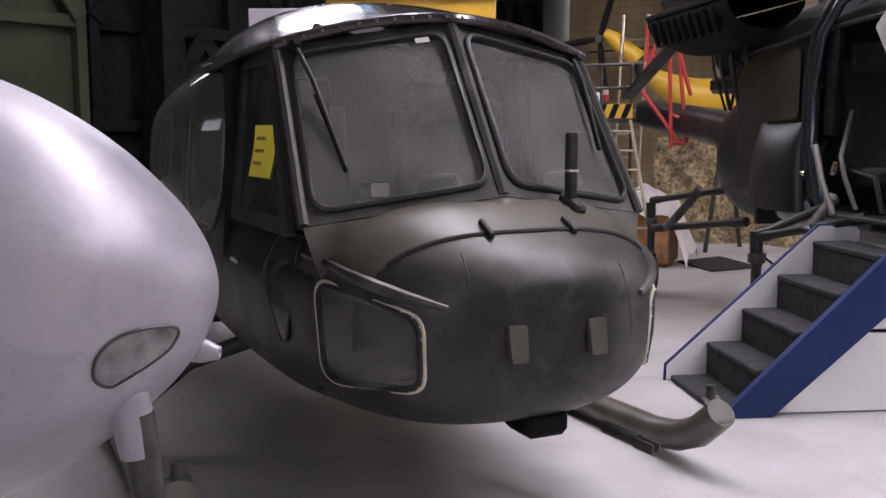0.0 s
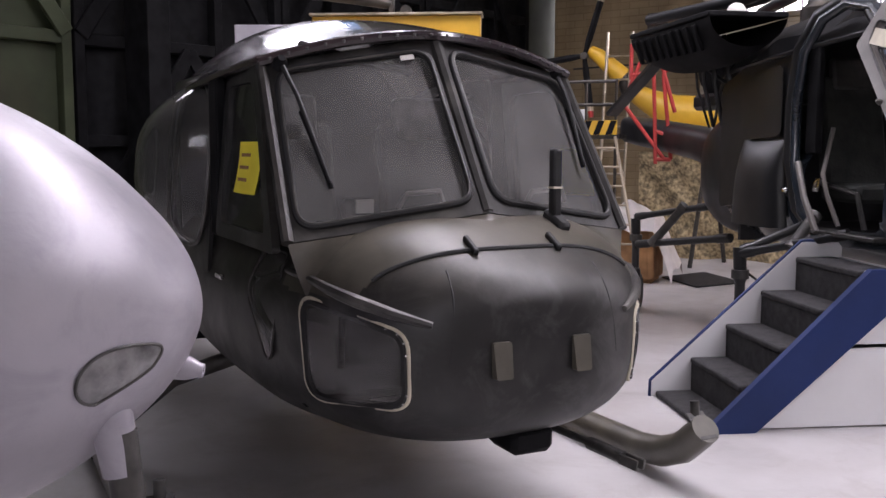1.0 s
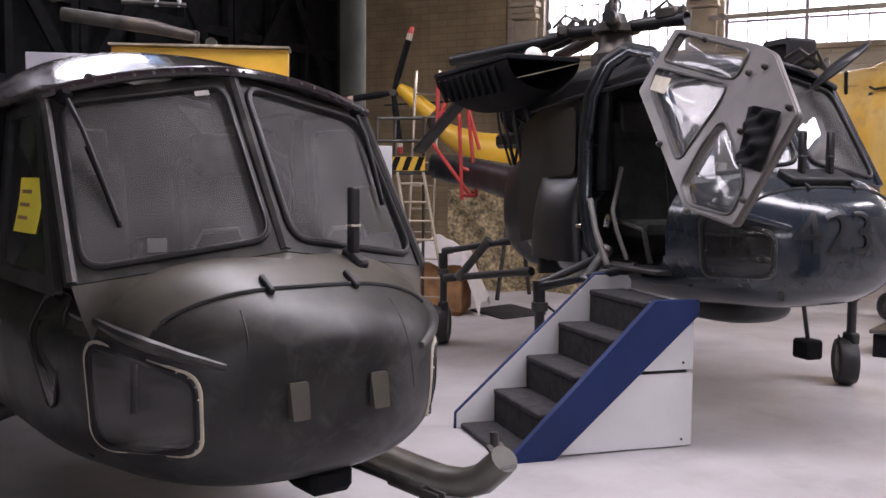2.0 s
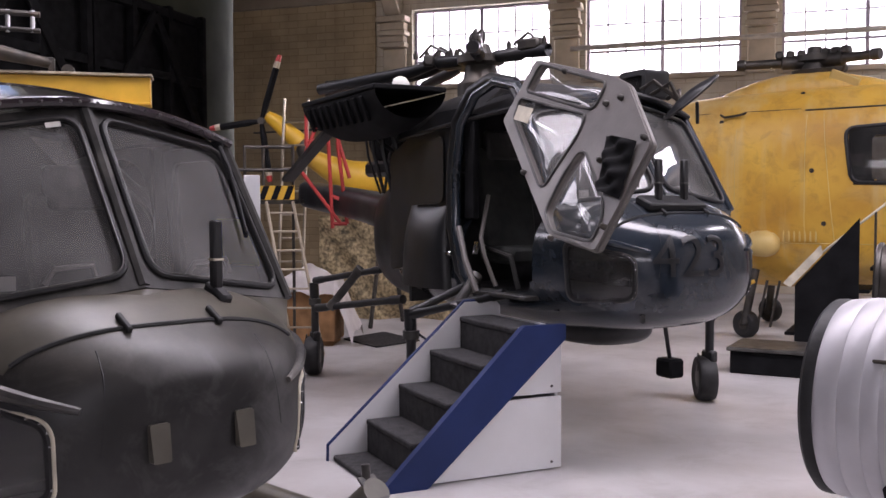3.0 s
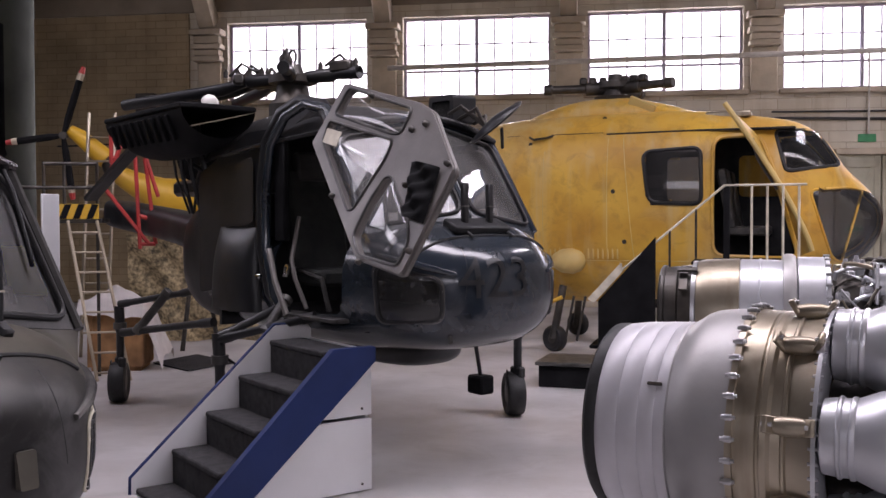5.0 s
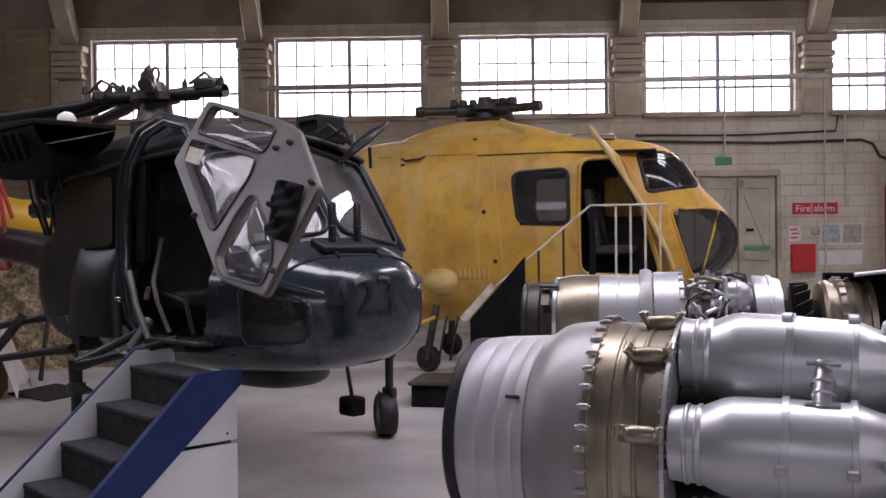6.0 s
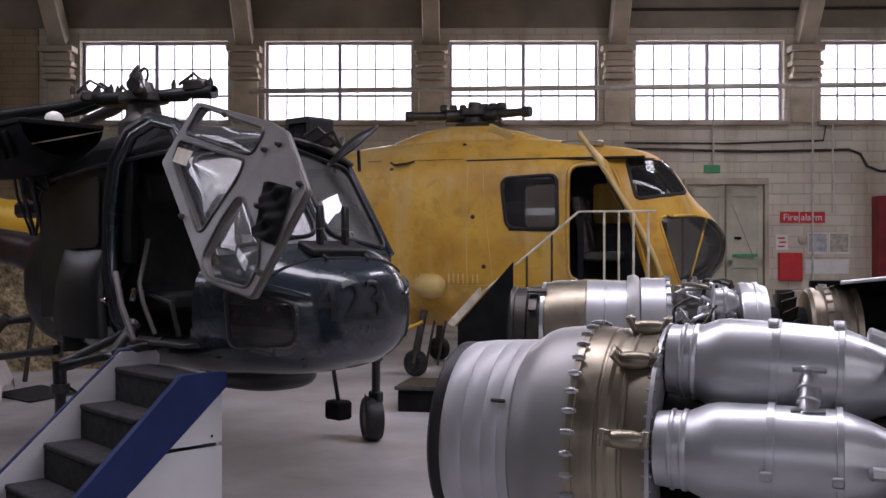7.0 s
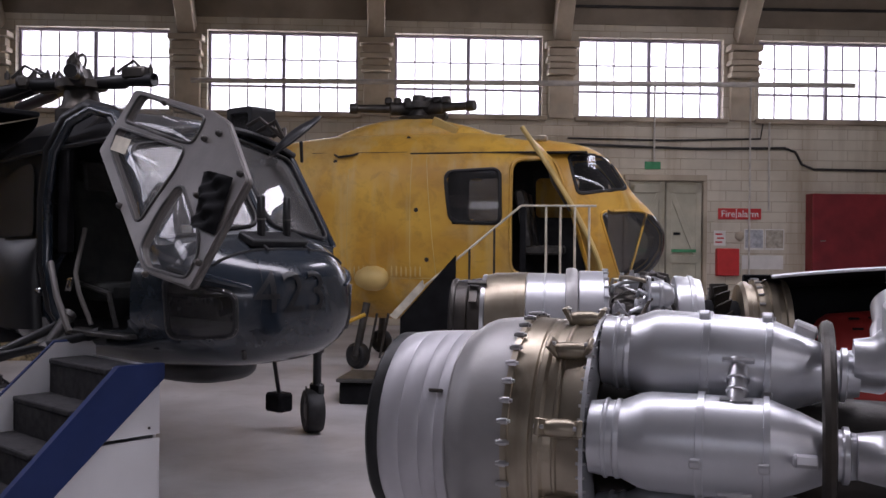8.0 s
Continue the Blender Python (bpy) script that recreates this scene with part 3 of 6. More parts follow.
def seat(parent, x, y, z, mat="seat"):
    ob = part("seat", Shape().box(x, y, z, 0.46, 0.46, 0.12, 0.04), mat, parent)
    part("seat_back", Shape().box(x - 0.25, y, z + 0.40, 0.12, 0.46, 0.76, 0.05, Euler((0, radians(-10), 0)).to_matrix()), mat, parent)
    return ob


def cabin(parent, skin, deck, roof, open_side):
    win = lambda p: p.x > -0.75 and inside(nose_uv(p), NOSE_WIN)
    opening = rounded([(-0.92, 0.72), (-1.70, 0.66), (-1.78, 1.4), (-0.90, 1.4)], 0.08)

    def keep(p):
        if p.z > 1.20 and p.x < -0.66 or win(p):
            return False
        return not (open_side and p.y < -0.3 and inside((p.x, p.z), opening))

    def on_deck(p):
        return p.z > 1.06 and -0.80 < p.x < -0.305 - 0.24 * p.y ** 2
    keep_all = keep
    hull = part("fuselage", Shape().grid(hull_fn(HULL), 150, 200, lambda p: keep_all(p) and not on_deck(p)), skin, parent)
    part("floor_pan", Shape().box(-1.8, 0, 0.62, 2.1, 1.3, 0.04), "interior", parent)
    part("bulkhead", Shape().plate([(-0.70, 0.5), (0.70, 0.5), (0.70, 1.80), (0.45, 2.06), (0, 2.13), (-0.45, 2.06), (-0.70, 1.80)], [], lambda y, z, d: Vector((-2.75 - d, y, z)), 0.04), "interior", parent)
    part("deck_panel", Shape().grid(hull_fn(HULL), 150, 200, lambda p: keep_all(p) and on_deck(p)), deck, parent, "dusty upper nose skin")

    def scuttle(u, v, s=1):
        t = 2 * v - 1
        y = 0.735 * t
        top = Vector((-0.50 - 0.165 * abs(t), y, 1.335 - 0.10 * abs(t) - 0.004))
        x = -0.44 - 0.14 * abs(t)
        yl = t * min(0.735, 0.985 * hull_row(x)[1])
        low = Vector((x, yl, hull_top(x, yl) - 0.002))
        q = low.lerp(top, u)
        return (q.x - 0.012 * math.sin(math.pi * u), q.y, q.z - 0.004 * math.sin(math.pi * u))
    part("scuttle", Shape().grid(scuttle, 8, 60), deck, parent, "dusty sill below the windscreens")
    for s in (-1, 1):
        g = part("nose_window", Shape().grid(hull_fn(HULL), 150, 200, lambda p, s=s: p.y * s > 0 and win(p)), "nose_pane" if not open_side else "dark_perspex", parent, "bulged clear lower nose window")
        rim = [nose_point(u, z, s, 0.006) for u, z in NOSE_WIN]
        part("rim", Shape().tube(rim, 0.0075, 8, closed=True), "cream" if not open_side else "frame_grey", g)
        inner = [nose_point(0.69 + (u - 0.69) * 0.93, 0.85 + (z - 0.85) * 0.93, s, 0.003) for u, z in NOSE_WIN]
        part("seal", Shape().tube(inner, 0.014, 6, closed=True), "rubber", g)
        for k in range(0, len(inner), 2):
            part("bolt", Shape().box(*(Vector(inner[k]) * 0.5 + Vector(rim[k]) * 0.5 + Vector((0.006, 0.006 * s, 0))), 0.008, 0.008, 0.008, 0.002), "chrome", g)
        brow = []
        for k in range(13):
            t = k / 12
            brow.append(nose_point(0.40 + 0.53 * t, 0.99 + 0.13 * t, s, 0.008))
        part("brow_strip", Shape().tube(brow, [0.012 + 0.012 * math.sin(math.pi * k / 12) for k in range(13)], 8), "frame_grey" if not open_side else skin, parent, "worn grey strip above the nose window")
        pl = screen_place(s)
        hole = rounded([(0.055, 0.065), (0.945, 0.055), (0.93, 0.935), (0.06, 0.93)], 0.11, 7)
        dense = [(i / 12, 0) for i in range(12)] + [(1, i / 12) for i in range(12)] + [(1 - i / 12, 1) for i in range(12)] + [(0, 1 - i / 12) for i in range(12)]
        fr = part("windscreen_frame", Shape().plate(dense, [hole], pl, 0.03), "frame_grey" if not open_side else skin, parent)
        part("seal", Shape().tube([pl(u, v, -0.006) for u, v in hole], 0.013, 8, closed=True), "rubber", fr)
        inner = [(0.5 + (u - 0.5) * 0.985, 0.5 + (v - 0.5) * 0.985) for u, v in hole]
        part("bead", Shape().tube([pl(u, v, -0.016) for u, v in inner], 0.005, 6, closed=True), "frame_grey", fr)
        gl = Shape().grid(lambda a, b: pl(0.05 + 0.9 * a, 0.05 + 0.89 * b, 0.012), 14, 14)
        part("windscreen", gl, "screen", parent, "dusty clear windscreen")
        part("pillar", Shape().tube([pl(1, k / 8, 0.0) for k in range(9)], 0.024, 8), skin, parent)
        sp = side_place(s)
        if not (open_side and s < 0):
            d = part("door", Shape().plate(rounded([(-0.72, 1.19), (-1.62, 1.19), (-1.62, 1.90), (-1.13, 1.90)], 0.04), [rounded([(-0.84, 1.25), (-1.55, 1.25), (-1.55, 1.84), (-1.16, 1.84)], 0.07)], lambda x, z, w: sp(x, z, w), 0.03), skin, parent)
            part("window", Shape().plate(rounded([(-0.83, 1.24), (-1.56, 1.24), (-1.56, 1.85), (-1.15, 1.85)], 0.07), [], lambda x, z, w: sp(x, z, w + 0.012), 0.004), "perspex", d)
            part("handle", Shape().box(-1.50, s * 0.79, 1.02, 0.10, 0.02, 0.025, 0.006), "chrome", d)
            low = rounded([(-0.84, 1.17), (-1.08, 1.19), (-1.10, 1.0), (-0.90, 0.76), (-0.84, 0.80)], 0.05)
            # hazy pane here, its film standing in for a pale reflection
            part("lower_window", Shape().plate(low, [], lambda x, z, w: Vector((x, s * (hull_side(x, z) + 0.012 - w), z)), 0.006), "bubble", d)
            part("seal", Shape().tube([(x, s * (hull_side(x, z) + 0.012), z) for x, z in low], 0.005, 6, closed=True), "frame_grey", d)
        part("door_post", Shape().box(-1.70, s * 0.735, 1.55, 0.14, 0.05, 0.74, 0.01), "black", parent)

        def bulge(a, b, s=s):
            r, w = a, 2 * math.pi * b
            e = lambda t: math.copysign(abs(t) ** 0.62, t)
            x, z = -2.26 + 0.47 * r * e(math.cos(w)), 1.50 + 0.40 * r * e(math.sin(w))
            return sp(x, z, -0.01 - 0.25 * (1 - r ** 2.6))
        if not open_side or s > 0:
            rd = part("rear_door", Shape().plate(rounded([(-1.78, 1.0), (-2.78, 1.0), (-2.78, 1.93), (-1.78, 1.93)], 0.03), [[(-2.24 + 0.43 * math.copysign(abs(math.cos(k * math.pi / 16)) ** 0.62, math.cos(k * math.pi / 16)), 1.50 + 0.385 * math.copysign(abs(math.sin(k * math.pi / 16)) ** 0.62, math.sin(k * math.pi / 16))) for k in range(32)]], lambda x, z, w: sp(x, z, w - 0.004), 0.02), skin, parent)
            part("bubble_window", Shape().grid(bulge, 14, 48), "bubble", rd, "blown clear bubble window")
            part("rim", Shape().tube([bulge(1, k / 48) for k in range(48)], 0.012, 6, closed=True), "frame_grey", rd)

    def roof_fn(a, b):
        t = 2 * b - 1
        x0, z0 = -0.965 - 0.125 * abs(t) ** 1.3, 2.045 - 0.125 * abs(t) ** 2
        x1, z1 = -3.0, 2.17 - 0.36 * abs(t) ** 3
        k = a ** 0.85
        swell = 0.10 * math.sin(math.pi * min(1, k * 1.0)) * (1 - abs(t) ** 3)
        return (x0 + (x1 - x0) * k, t * (0.715 + 0.05 * math.sin(math.pi * k)), z0 + (z1 - z0) * k + swell)
    r = part("roof", Shape().grid(roof_fn, 40, 48), roof, parent, "glossy dark cabin roof")
    lip = [Vector(roof_fn(0, k / 40)) + Vector((0.012, 0, -0.012)) for k in range(41)]
    part("lip", Shape().tube(lip, 0.022, 8), roof, r)
    for k in range(1, 40, 2):
        part("rivet", Shape().box(*(Vector(roof_fn(0, k / 40)) + Vector((0.032, 0, -0.010))), 0.012, 0.012, 0.012, 0.003), "frame_grey", r)
    for s in (-1, 1):
        part("gutter", Shape().tube([Vector(roof_fn(k / 20, (s + 1) / 2)) for k in range(21)], 0.018, 6), roof, r)
    arc = [(lambda y: (-0.305 - 0.24 * y * y, y, hull_top(-0.305 - 0.24 * y * y, y) + 0.004))(-0.53 + 1.06 * k / 30) for k in range(31)]
    part("hatch_seam", Shape().tube(arc, 0.009, 6), "rubber", parent)
    for s in (-1, 1):
        line = [(hull_front(s * (0.30 + 0.04 * k / 10), 1.16 - 0.32 * k / 10) + 0.002, s * (0.30 + 0.04 * k / 10), 1.16 - 0.32 * k / 10) for k in range(11)]
        part("panel_seam", Shape().tube(line, 0.0035, 5), "rubber", parent)
    for y in (-0.172, 0.172):
        part("hinge", Shape().box(-0.325, y, hull_top(-0.325, y) + 0.012, 0.10, 0.022, 0.024, 0.006, Euler((0, radians(28), 0)).to_matrix()), "rubber", parent)
    part("instrument_panel", Shape().box(-0.92, 0, 1.16, 0.10, 1.10, 0.26, 0.04), "interior", parent)
    part("coaming", Shape().grid(lambda a, b: (-0.60 - 0.36 * a, (b - 0.5) * 1.24 * (1 - 0.1 * a), 1.285 + 0.05 * math.sin(math.pi * a) - 0.10 * (2 * b - 1) ** 4), 8, 24), "interior", parent)
    for y in (-0.42, -0.28, -0.14, 0.1, 0.24, 0.38):
        part("dial", Shape().lathe([(0, 0.05), (0.015, 0.05), (0.015, 0.04), (0.006, 0.038)], pose(-0.97, y, 1.19, 0, 0, 180), 18), "dark_metal", parent)
    for y in (-0.36, 0.36):
        part("stick", Shape().tube([(-1.15, y, 0.64), (-1.12, y, 1.0), (-1.20, y, 1.16), (-1.16, y, 1.24)], 0.016, 8), "black", parent)
        seat(parent, -1.62, y, 0.92)
    for y in (-0.30, 0.30):
        part("instrument", Shape().box(-0.955, y - 0.06, 1.33, 0.10, 0.12, 0.09, 0.02), "frame_grey", parent)
        part("grab_bar", Shape().tube([(-0.95, y + 0.12, 1.33), (-0.93, y + 0.15, 1.39), (-0.93, y + 0.30, 1.40), (-0.95, y + 0.33, 1.34)], 0.012, 8), "door_grey", parent)
        part("headrest", Shape().box(-1.90, y * 1.2, 1.72, 0.08, 0.30, 0.22, 0.05, Euler((0, radians(-10), 0)).to_matrix()), "frame_grey", parent)
    part("dash_plate", Shape().box(-0.90, -0.345, 1.345, 0.012, 0.075, 0.055, 0.004), "paper", parent)
    part("map_case", Shape().box(-0.88, 0.10, 1.315, 0.20, 0.16, 0.03, 0.01, Euler((0, radians(-14), 0)).to_matrix()), "door_grey", parent)
    part("roof_brace", Shape().tube([(-1.05, -0.55, 1.98), (-1.9, 0.30, 1.96)], 0.018, 8), "frame_grey", parent)
    part("centre_post", Shape().tube([(-0.52, 0, 1.335), (-0.98, 0, 2.02)], 0.026, 8), "frame_grey" if not open_side else skin, parent)
    return hull


def tail_cone(parent, skin, rows, name="tail_boom"):
    return part(name, Shape().grid(hull_fn(rows), 40, 40), skin, parent)


# ---- dark olive helicopter on skids ----
scout = thing("helicopter", pose(-1.02, 4.22, 0, 0, 0, -22), "worn olive-black army helicopter on skids with dusty windscreens", "helicopter")
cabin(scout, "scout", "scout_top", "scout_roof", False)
tail_cone(scout, "scout", [(-2.95, 0.72, 0.5, 1.95, 3), (-3.6, 0.62, 0.62, 1.9, 2.8), (-4.4, 0.40, 0.95, 1.75, 2.4), (-5.4, 0.24, 1.2, 1.65, 2.2), (-7.5, 0.14, 1.35, 1.62, 2), (-7.6, 0.02, 1.45, 1.5, 2)])
for y in (-0.16, 0.16):
    part("step_bracket", Shape().plate(rounded([(-0.032, 0), (0.032, 0), (0.036, 0.125), (-0.036, 0.125)], 0.01), [], lambda u, v, d, y=y: Vector((hull_front(y, 0.80 + v) + 0.035 - d - 0.02 * v / 0.12, y + u, 0.80 + v)), 0.05), "scout_top", scout, "small grey bracket on the nose")
part("belly_box", Shape().box(-0.36, 0.06, 0.51, 0.20, 0.18, 0.10, 0.03), "black", scout)
blade = part("aerial", Shape().box(-0.50, 0.29, 1.44, 0.045, 0.040, 0.27, 0.015), "rubber", scout, "black blade aerial with a pale band")
part("aerial_base", Shape().box(-0.49, 0.29, 1.29, 0.14, 0.055, 0.06, 0.012, Euler((0, radians(24), 0)).to_matrix()), "rubber", blade)
part("band", Shape().box(-0.50, 0.29, 1.425, 0.047, 0.042, 0.010, 0.002), "cream", blade)
for s, top, end in ((-1, (-1.055, -0.640, 1.895), (-0.775, -0.545, 1.43)), (1, (-1.09, 0.655, 1.895), (-0.80, 0.60, 1.50))):
    a, b = Vector(top), Vector(end)
    out = Vector((0.035, 0, 0.02))
    wp = part("wiper", Shape().tube([a + out * 0.6, a.lerp(b, 0.3) + out * 1.3, a.lerp(b, 0.62) + out * 1.2, b + out], [0.011, 0.010, 0.008, 0.006], 8), "rubber", scout)
    part("blade", Shape().tube([a.lerp(b, 0.42) + out * 0.7, a.lerp(b, 0.75) + out * 0.8, b + (b - a) * 0.04 + out * 0.7], 0.010, 6), "black", wp)
    part("pivot", Shape().lathe([(0, 0.03), (0.03, 0.028), (0.05, 0.015)], pose(a.x, a.y, a.z, 0, -35, 0), 14), "black", wp)
part("document_label", Shape().plate(rounded(rect(0.77, 0.885, 0.85, 0.915), 0.005), [], lambda u, v, d: screen_place(-1)(1 - u, v, -0.002 - d), 0.002), "paper", scout)
note_at = lambda x, z, out: tuple(side_place(-1)(x, z, 0.004 - out))
note = part("notice", Shape().grid(lambda a, b: note_at(-1.37 + 0.32 * a + 0.06 * b + 0.02 * math.sin(3 * b), 1.39 + 0.21 * b, 0.004 * math.sin(5 * a)), 8, 8), "note", scout, "yellow paper notice on the door window")
for k in range(3):
    part("print_bar", Shape().grid(lambda a, b, k=k: note_at(-1.29 + 0.14 * a + 0.02 * k, 1.44 + 0.05 * k + 0.014 * b, 0.006), 4, 1), "wood", note)
part("notice", Shape().grid(lambda a, b: (-0.82 - 0.28 * a - 0.06 * b, 0.70, 1.37 + 0.20 * b), 4, 4), "note", scout, "yellow paper notice inside the door window")
for s in (-1, 1):
    y = 1.2 * s
    sk = part("skid", Shape().tube([(-4.4, y, 0.085), (-3, y, 0.085), (-1.4, y, 0.085), (-1.10, y, 0.09), (-0.92, y, 0.12), (-0.78, y, 0.18), (-0.68, y, 0.265), (-0.63, y, 0.31)], [0.075] * 6 + [0.073, 0.070], 14), "scout_top", scout, "olive tubular landing skid with upturned toe")
    part("pin", Shape().tube([(-0.70, y, 0.30), (-0.71, y, 0.42)], 0.022, 10), "frame_grey", sk)
    part("toe_plate", Shape().box(-0.655, y, 0.315, 0.15, 0.10, 0.015, 0.004, Euler((0, radians(40), 0)).to_matrix()), "frame_grey", sk)
    for x in (-2.35, -3.9):
        part("leg", Shape().tube([(x + 0.05, 0.45 * s, 0.50), (x, 0.85 * s, 0.38), (x, 1.2 * s, 0.12)], 0.045, 10), "frame_grey", sk)
        part("clamp", Shape().lathe([(-0.06, 0.088), (0.06, 0.088)], pose(x, y, 0.085), 14), "frame_grey", sk)
part("tow_rod", Shape().tube([(-1.3, 0.30, 0.44), (-0.62, 0.54, 0.345), (-0.60, 0.545, 0.342), (-0.44, 0.60, 0.318)], [0.016, 0.016, 0.028, 0.030], 10), "frame_grey", scout)
for k in (-1, 1):
    part("fork", Shape().box(-0.40, 0.61 + 0.018 * k, 0.312, 0.09, 0.012, 0.045, 0.004, Euler((0, radians(8), radians(19))).to_matrix()), "frame_grey", scout)

# ---- navy helicopter on wheels with the open door ----
wasp = thing("helicopter", pose(0.13, 7.56, 0.36, 0, 0, -38.5), "navy blue-black helicopter on castor wheels with open cockpit door", "helicopter")
cabin(wasp, "wasp", "wasp", "wasp_dark", True)
tail_cone(wasp, "wasp_dark", [(-2.95, 0.74, 0.48, 1.62, 3), (-3.4, 0.68, 0.46, 1.58, 3), (-3.8, 0.56, 0.54, 1.50, 3), (-4.1, 0.42, 0.72, 1.42, 2.8), (-4.6, 0.24, 1.04, 1.40, 3.2), (-6.85, 0.15, 1.26, 1.58, 3.4), (-6.92, 0.10, 1.30, 1.54, 3), (-6.93, 0.001, 1.42, 1.422, 2)])


def wheel(parent, x, y, r, w, z0=-0.36):
    wh = part("wheel", Shape().lathe([(-w / 2 + 0.015, r * 0.55), (-w / 2, r * 0.75), (-w / 2 + 0.01, r * 0.93), (-w / 4, r), (w / 4, r), (w / 2 - 0.01, r * 0.93), (w / 2, r * 0.75), (w / 2 - 0.015, r * 0.55)], pose(x, y, z0 + r, 0, 0, 60), 28), "rubber", parent)
    part("rim", Shape().lathe([(-w / 2 + 0.01, 0.02), (-w / 2 + 0.012, r * 0.3), (-w / 2 + 0.02, r * 0.55), (w / 2 - 0.02, r * 0.55), (w / 2 - 0.012, r * 0.3), (w / 2 - 0.01, 0.02)], pose(x, y, z0 + r, 0, 0, 60), 24), "dark_metal", wh)
    return wh


# landing gear
for x, y, s in ((-1.70, 1.54, 1), (-1.85, -1.15, -1), (-4.5, 0.92, 1), (-4.5, -0.88, -1)):
    leg = part("leg", Shape().tube([(x, y, 0.02), (x, y, 0.30), (x, y, 0.32), (x - 0.02, y, 0.54)], [0.036, 0.036, 0.044, 0.046], 12), "wasp_dark", wasp)
    part("fork", Shape().box(x, y, 0.02, 0.14, 0.07, 0.10, 0.02), "wasp_dark", leg)
    for k in (-1, 1):
        part("fork_arm", Shape().box(x - 0.05 + 0.03 * k, y + 0.055 * k, -0.08, 0.05, 0.012, 0.24, 0.004, Euler((0, radians(15), radians(-30))).to_matrix()), "wasp_dark", leg)
    wheel(wasp, x - 0.05, y, 0.19, 0.16)
    if x < -3:
        arms = (((x, y, 0.56), (x + 0.74, 0.50 * s, 0.70), 0.030), ((x + 0.05, y, 0.30), (x + 1.18, 0.50 * s, 0.46), 0.034), ((x + 0.26, y * 0.94, 0.32), (x + 0.52, 0.62 * s, 0.70), 0.040))
    else:
        arms = (((x, y, 0.50), (x + 0.60, 0.74 * s, 0.68), 0.030), ((x, y, 0.52), (x + 0.16, 0.74 * s, 0.72), 0.030), ((x + 0.30, 0.96 * s, 0.56), (x + 0.22, 0.74 * s, 0.78), 0.038))
    for nm, (p, q, r) in zip(("upper_strut", "drag_strut", "shock_strut"), arms):
        p, q = Vector(p), Vector(q)
        part(nm, Shape().tube([p, p.lerp(q, 0.12), p.lerp(q, 0.15), p.lerp(q, 0.85), p.lerp(q, 0.88), q], [r * 1.2, r * 1.2, r, r, r * 1.25, r * 1.25], 12), "wasp_dark" if nm != "shock_strut" else "frame_grey", leg)
    part("collar", Shape().lathe([(-0.03, 0.06), (0.03, 0.06)], pose(x, y, 0.36, 0, 90, 0), 14), "frame_grey", leg)
part("brake_hose", Shape().tube([(-1.84, -1.15, 0.40), (-1.8, -1.05, 0.32), (-1.55, -0.9, 0.36), (-1.4, -0.76, 0.52)], 0.010, 6), "rubber", wasp)
part("weight_box", Shape().box(-1.98, 1.36, -0.10, 0.20, 0.16, 0.16, 0.02), "black", wasp)
part("weight_hanger", Shape().tube([(-1.98, 1.36, -0.03), (-1.90, 1.2, 0.45)], 0.018, 8), "wasp_dark", wasp)
part("belly_pan", Shape().grid(hull_fn([(-0.75, 0.02, 0.44, 0.46, 2), (-0.80, 0.16, 0.37, 0.50, 2.5), (-1.0, 0.24, 0.31, 0.50, 3), (-1.5, 0.26, 0.30, 0.50, 3), (-1.8, 0.22, 0.35, 0.50, 2.5), (-1.9, 0.02, 0.44, 0.46, 2)]), 24, 28), "wasp_dark", wasp)
part("drain", Shape().box(-0.28, -0.36, 0.62, 0.025, 0.03, 0.13, 0.006), "frame_grey", wasp)

# cockpit doorway: hoop, sill, seat and straps
hoop = [(-0.98, -0.74, 1.93), (-1.15, -0.70, 2.06), (-1.40, -0.72, 2.12), (-1.62, -0.75, 2.05), (-1.76, -0.79, 1.85), (-1.82, -0.80, 1.5), (-1.80, -0.81, 1.1), (-1.70, -0.80, 0.78), (-1.55, -0.78, 0.66)]
part("door_frame", Shape().tube(hoop, [0.035] * 9, 10), "wasp", wasp)
part("door_frame", Shape().tube([(p[0] - 0.10, p[1] + 0.03, p[2] + 0.03) for p in hoop], 0.05, 10), "wasp_dark", wasp)
part("roof_window", Shape().grid(lambda a, b: (-1.10 - 0.50 * a, -0.66 - 0.02 * b + 0.10 * (1 - b), 2.00 + 0.07 * math.sin(math.pi * a) * (1 - 0.6 * b) + 0.10 * (1 - b)), 12, 6), "dark_perspex", wasp)
part("sill", Shape().box(-1.28, -0.74, 0.675, 0.80, 0.16, 0.03, 0.008), "frame_grey", wasp)
part("kick_rail", Shape().tube([(-1.74, -0.82, 1.12), (-1.58, -0.86, 0.90), (-1.42, -0.86, 0.68)], 0.022, 8), "door_grey", wasp, "worn bare metal grab rail")
part("harness", Shape().tube([(-1.66, -0.62, 1.35), (-1.60, -0.72, 1.05), (-1.48, -0.76, 0.92), (-1.40, -0.72, 0.72)], 0.016, 6), "door_grey", wasp)
part("buckle", Shape().plate(rounded(rect(-0.035, -0.045, 0.035, 0.045), 0.012), [rounded(rect(-0.018, -0.026, 0.018, 0.026), 0.008)], lambda u, v, d: Vector((-1.52 + u * 0.8 + v * 0.4, -0.80 - d, 0.98 + v)), 0.014), "chrome", wasp)
part("latch", Shape().box(-1.86, -0.84, 0.93, 0.06, 0.03, 0.03, 0.008), "chrome", wasp)
part("seat_rail", Shape().tube([(-1.30, -0.60, 0.70), (-1.36, -0.62, 0.92), (-1.80, -0.60, 0.98)], 0.018, 8), "frame_grey", wasp)
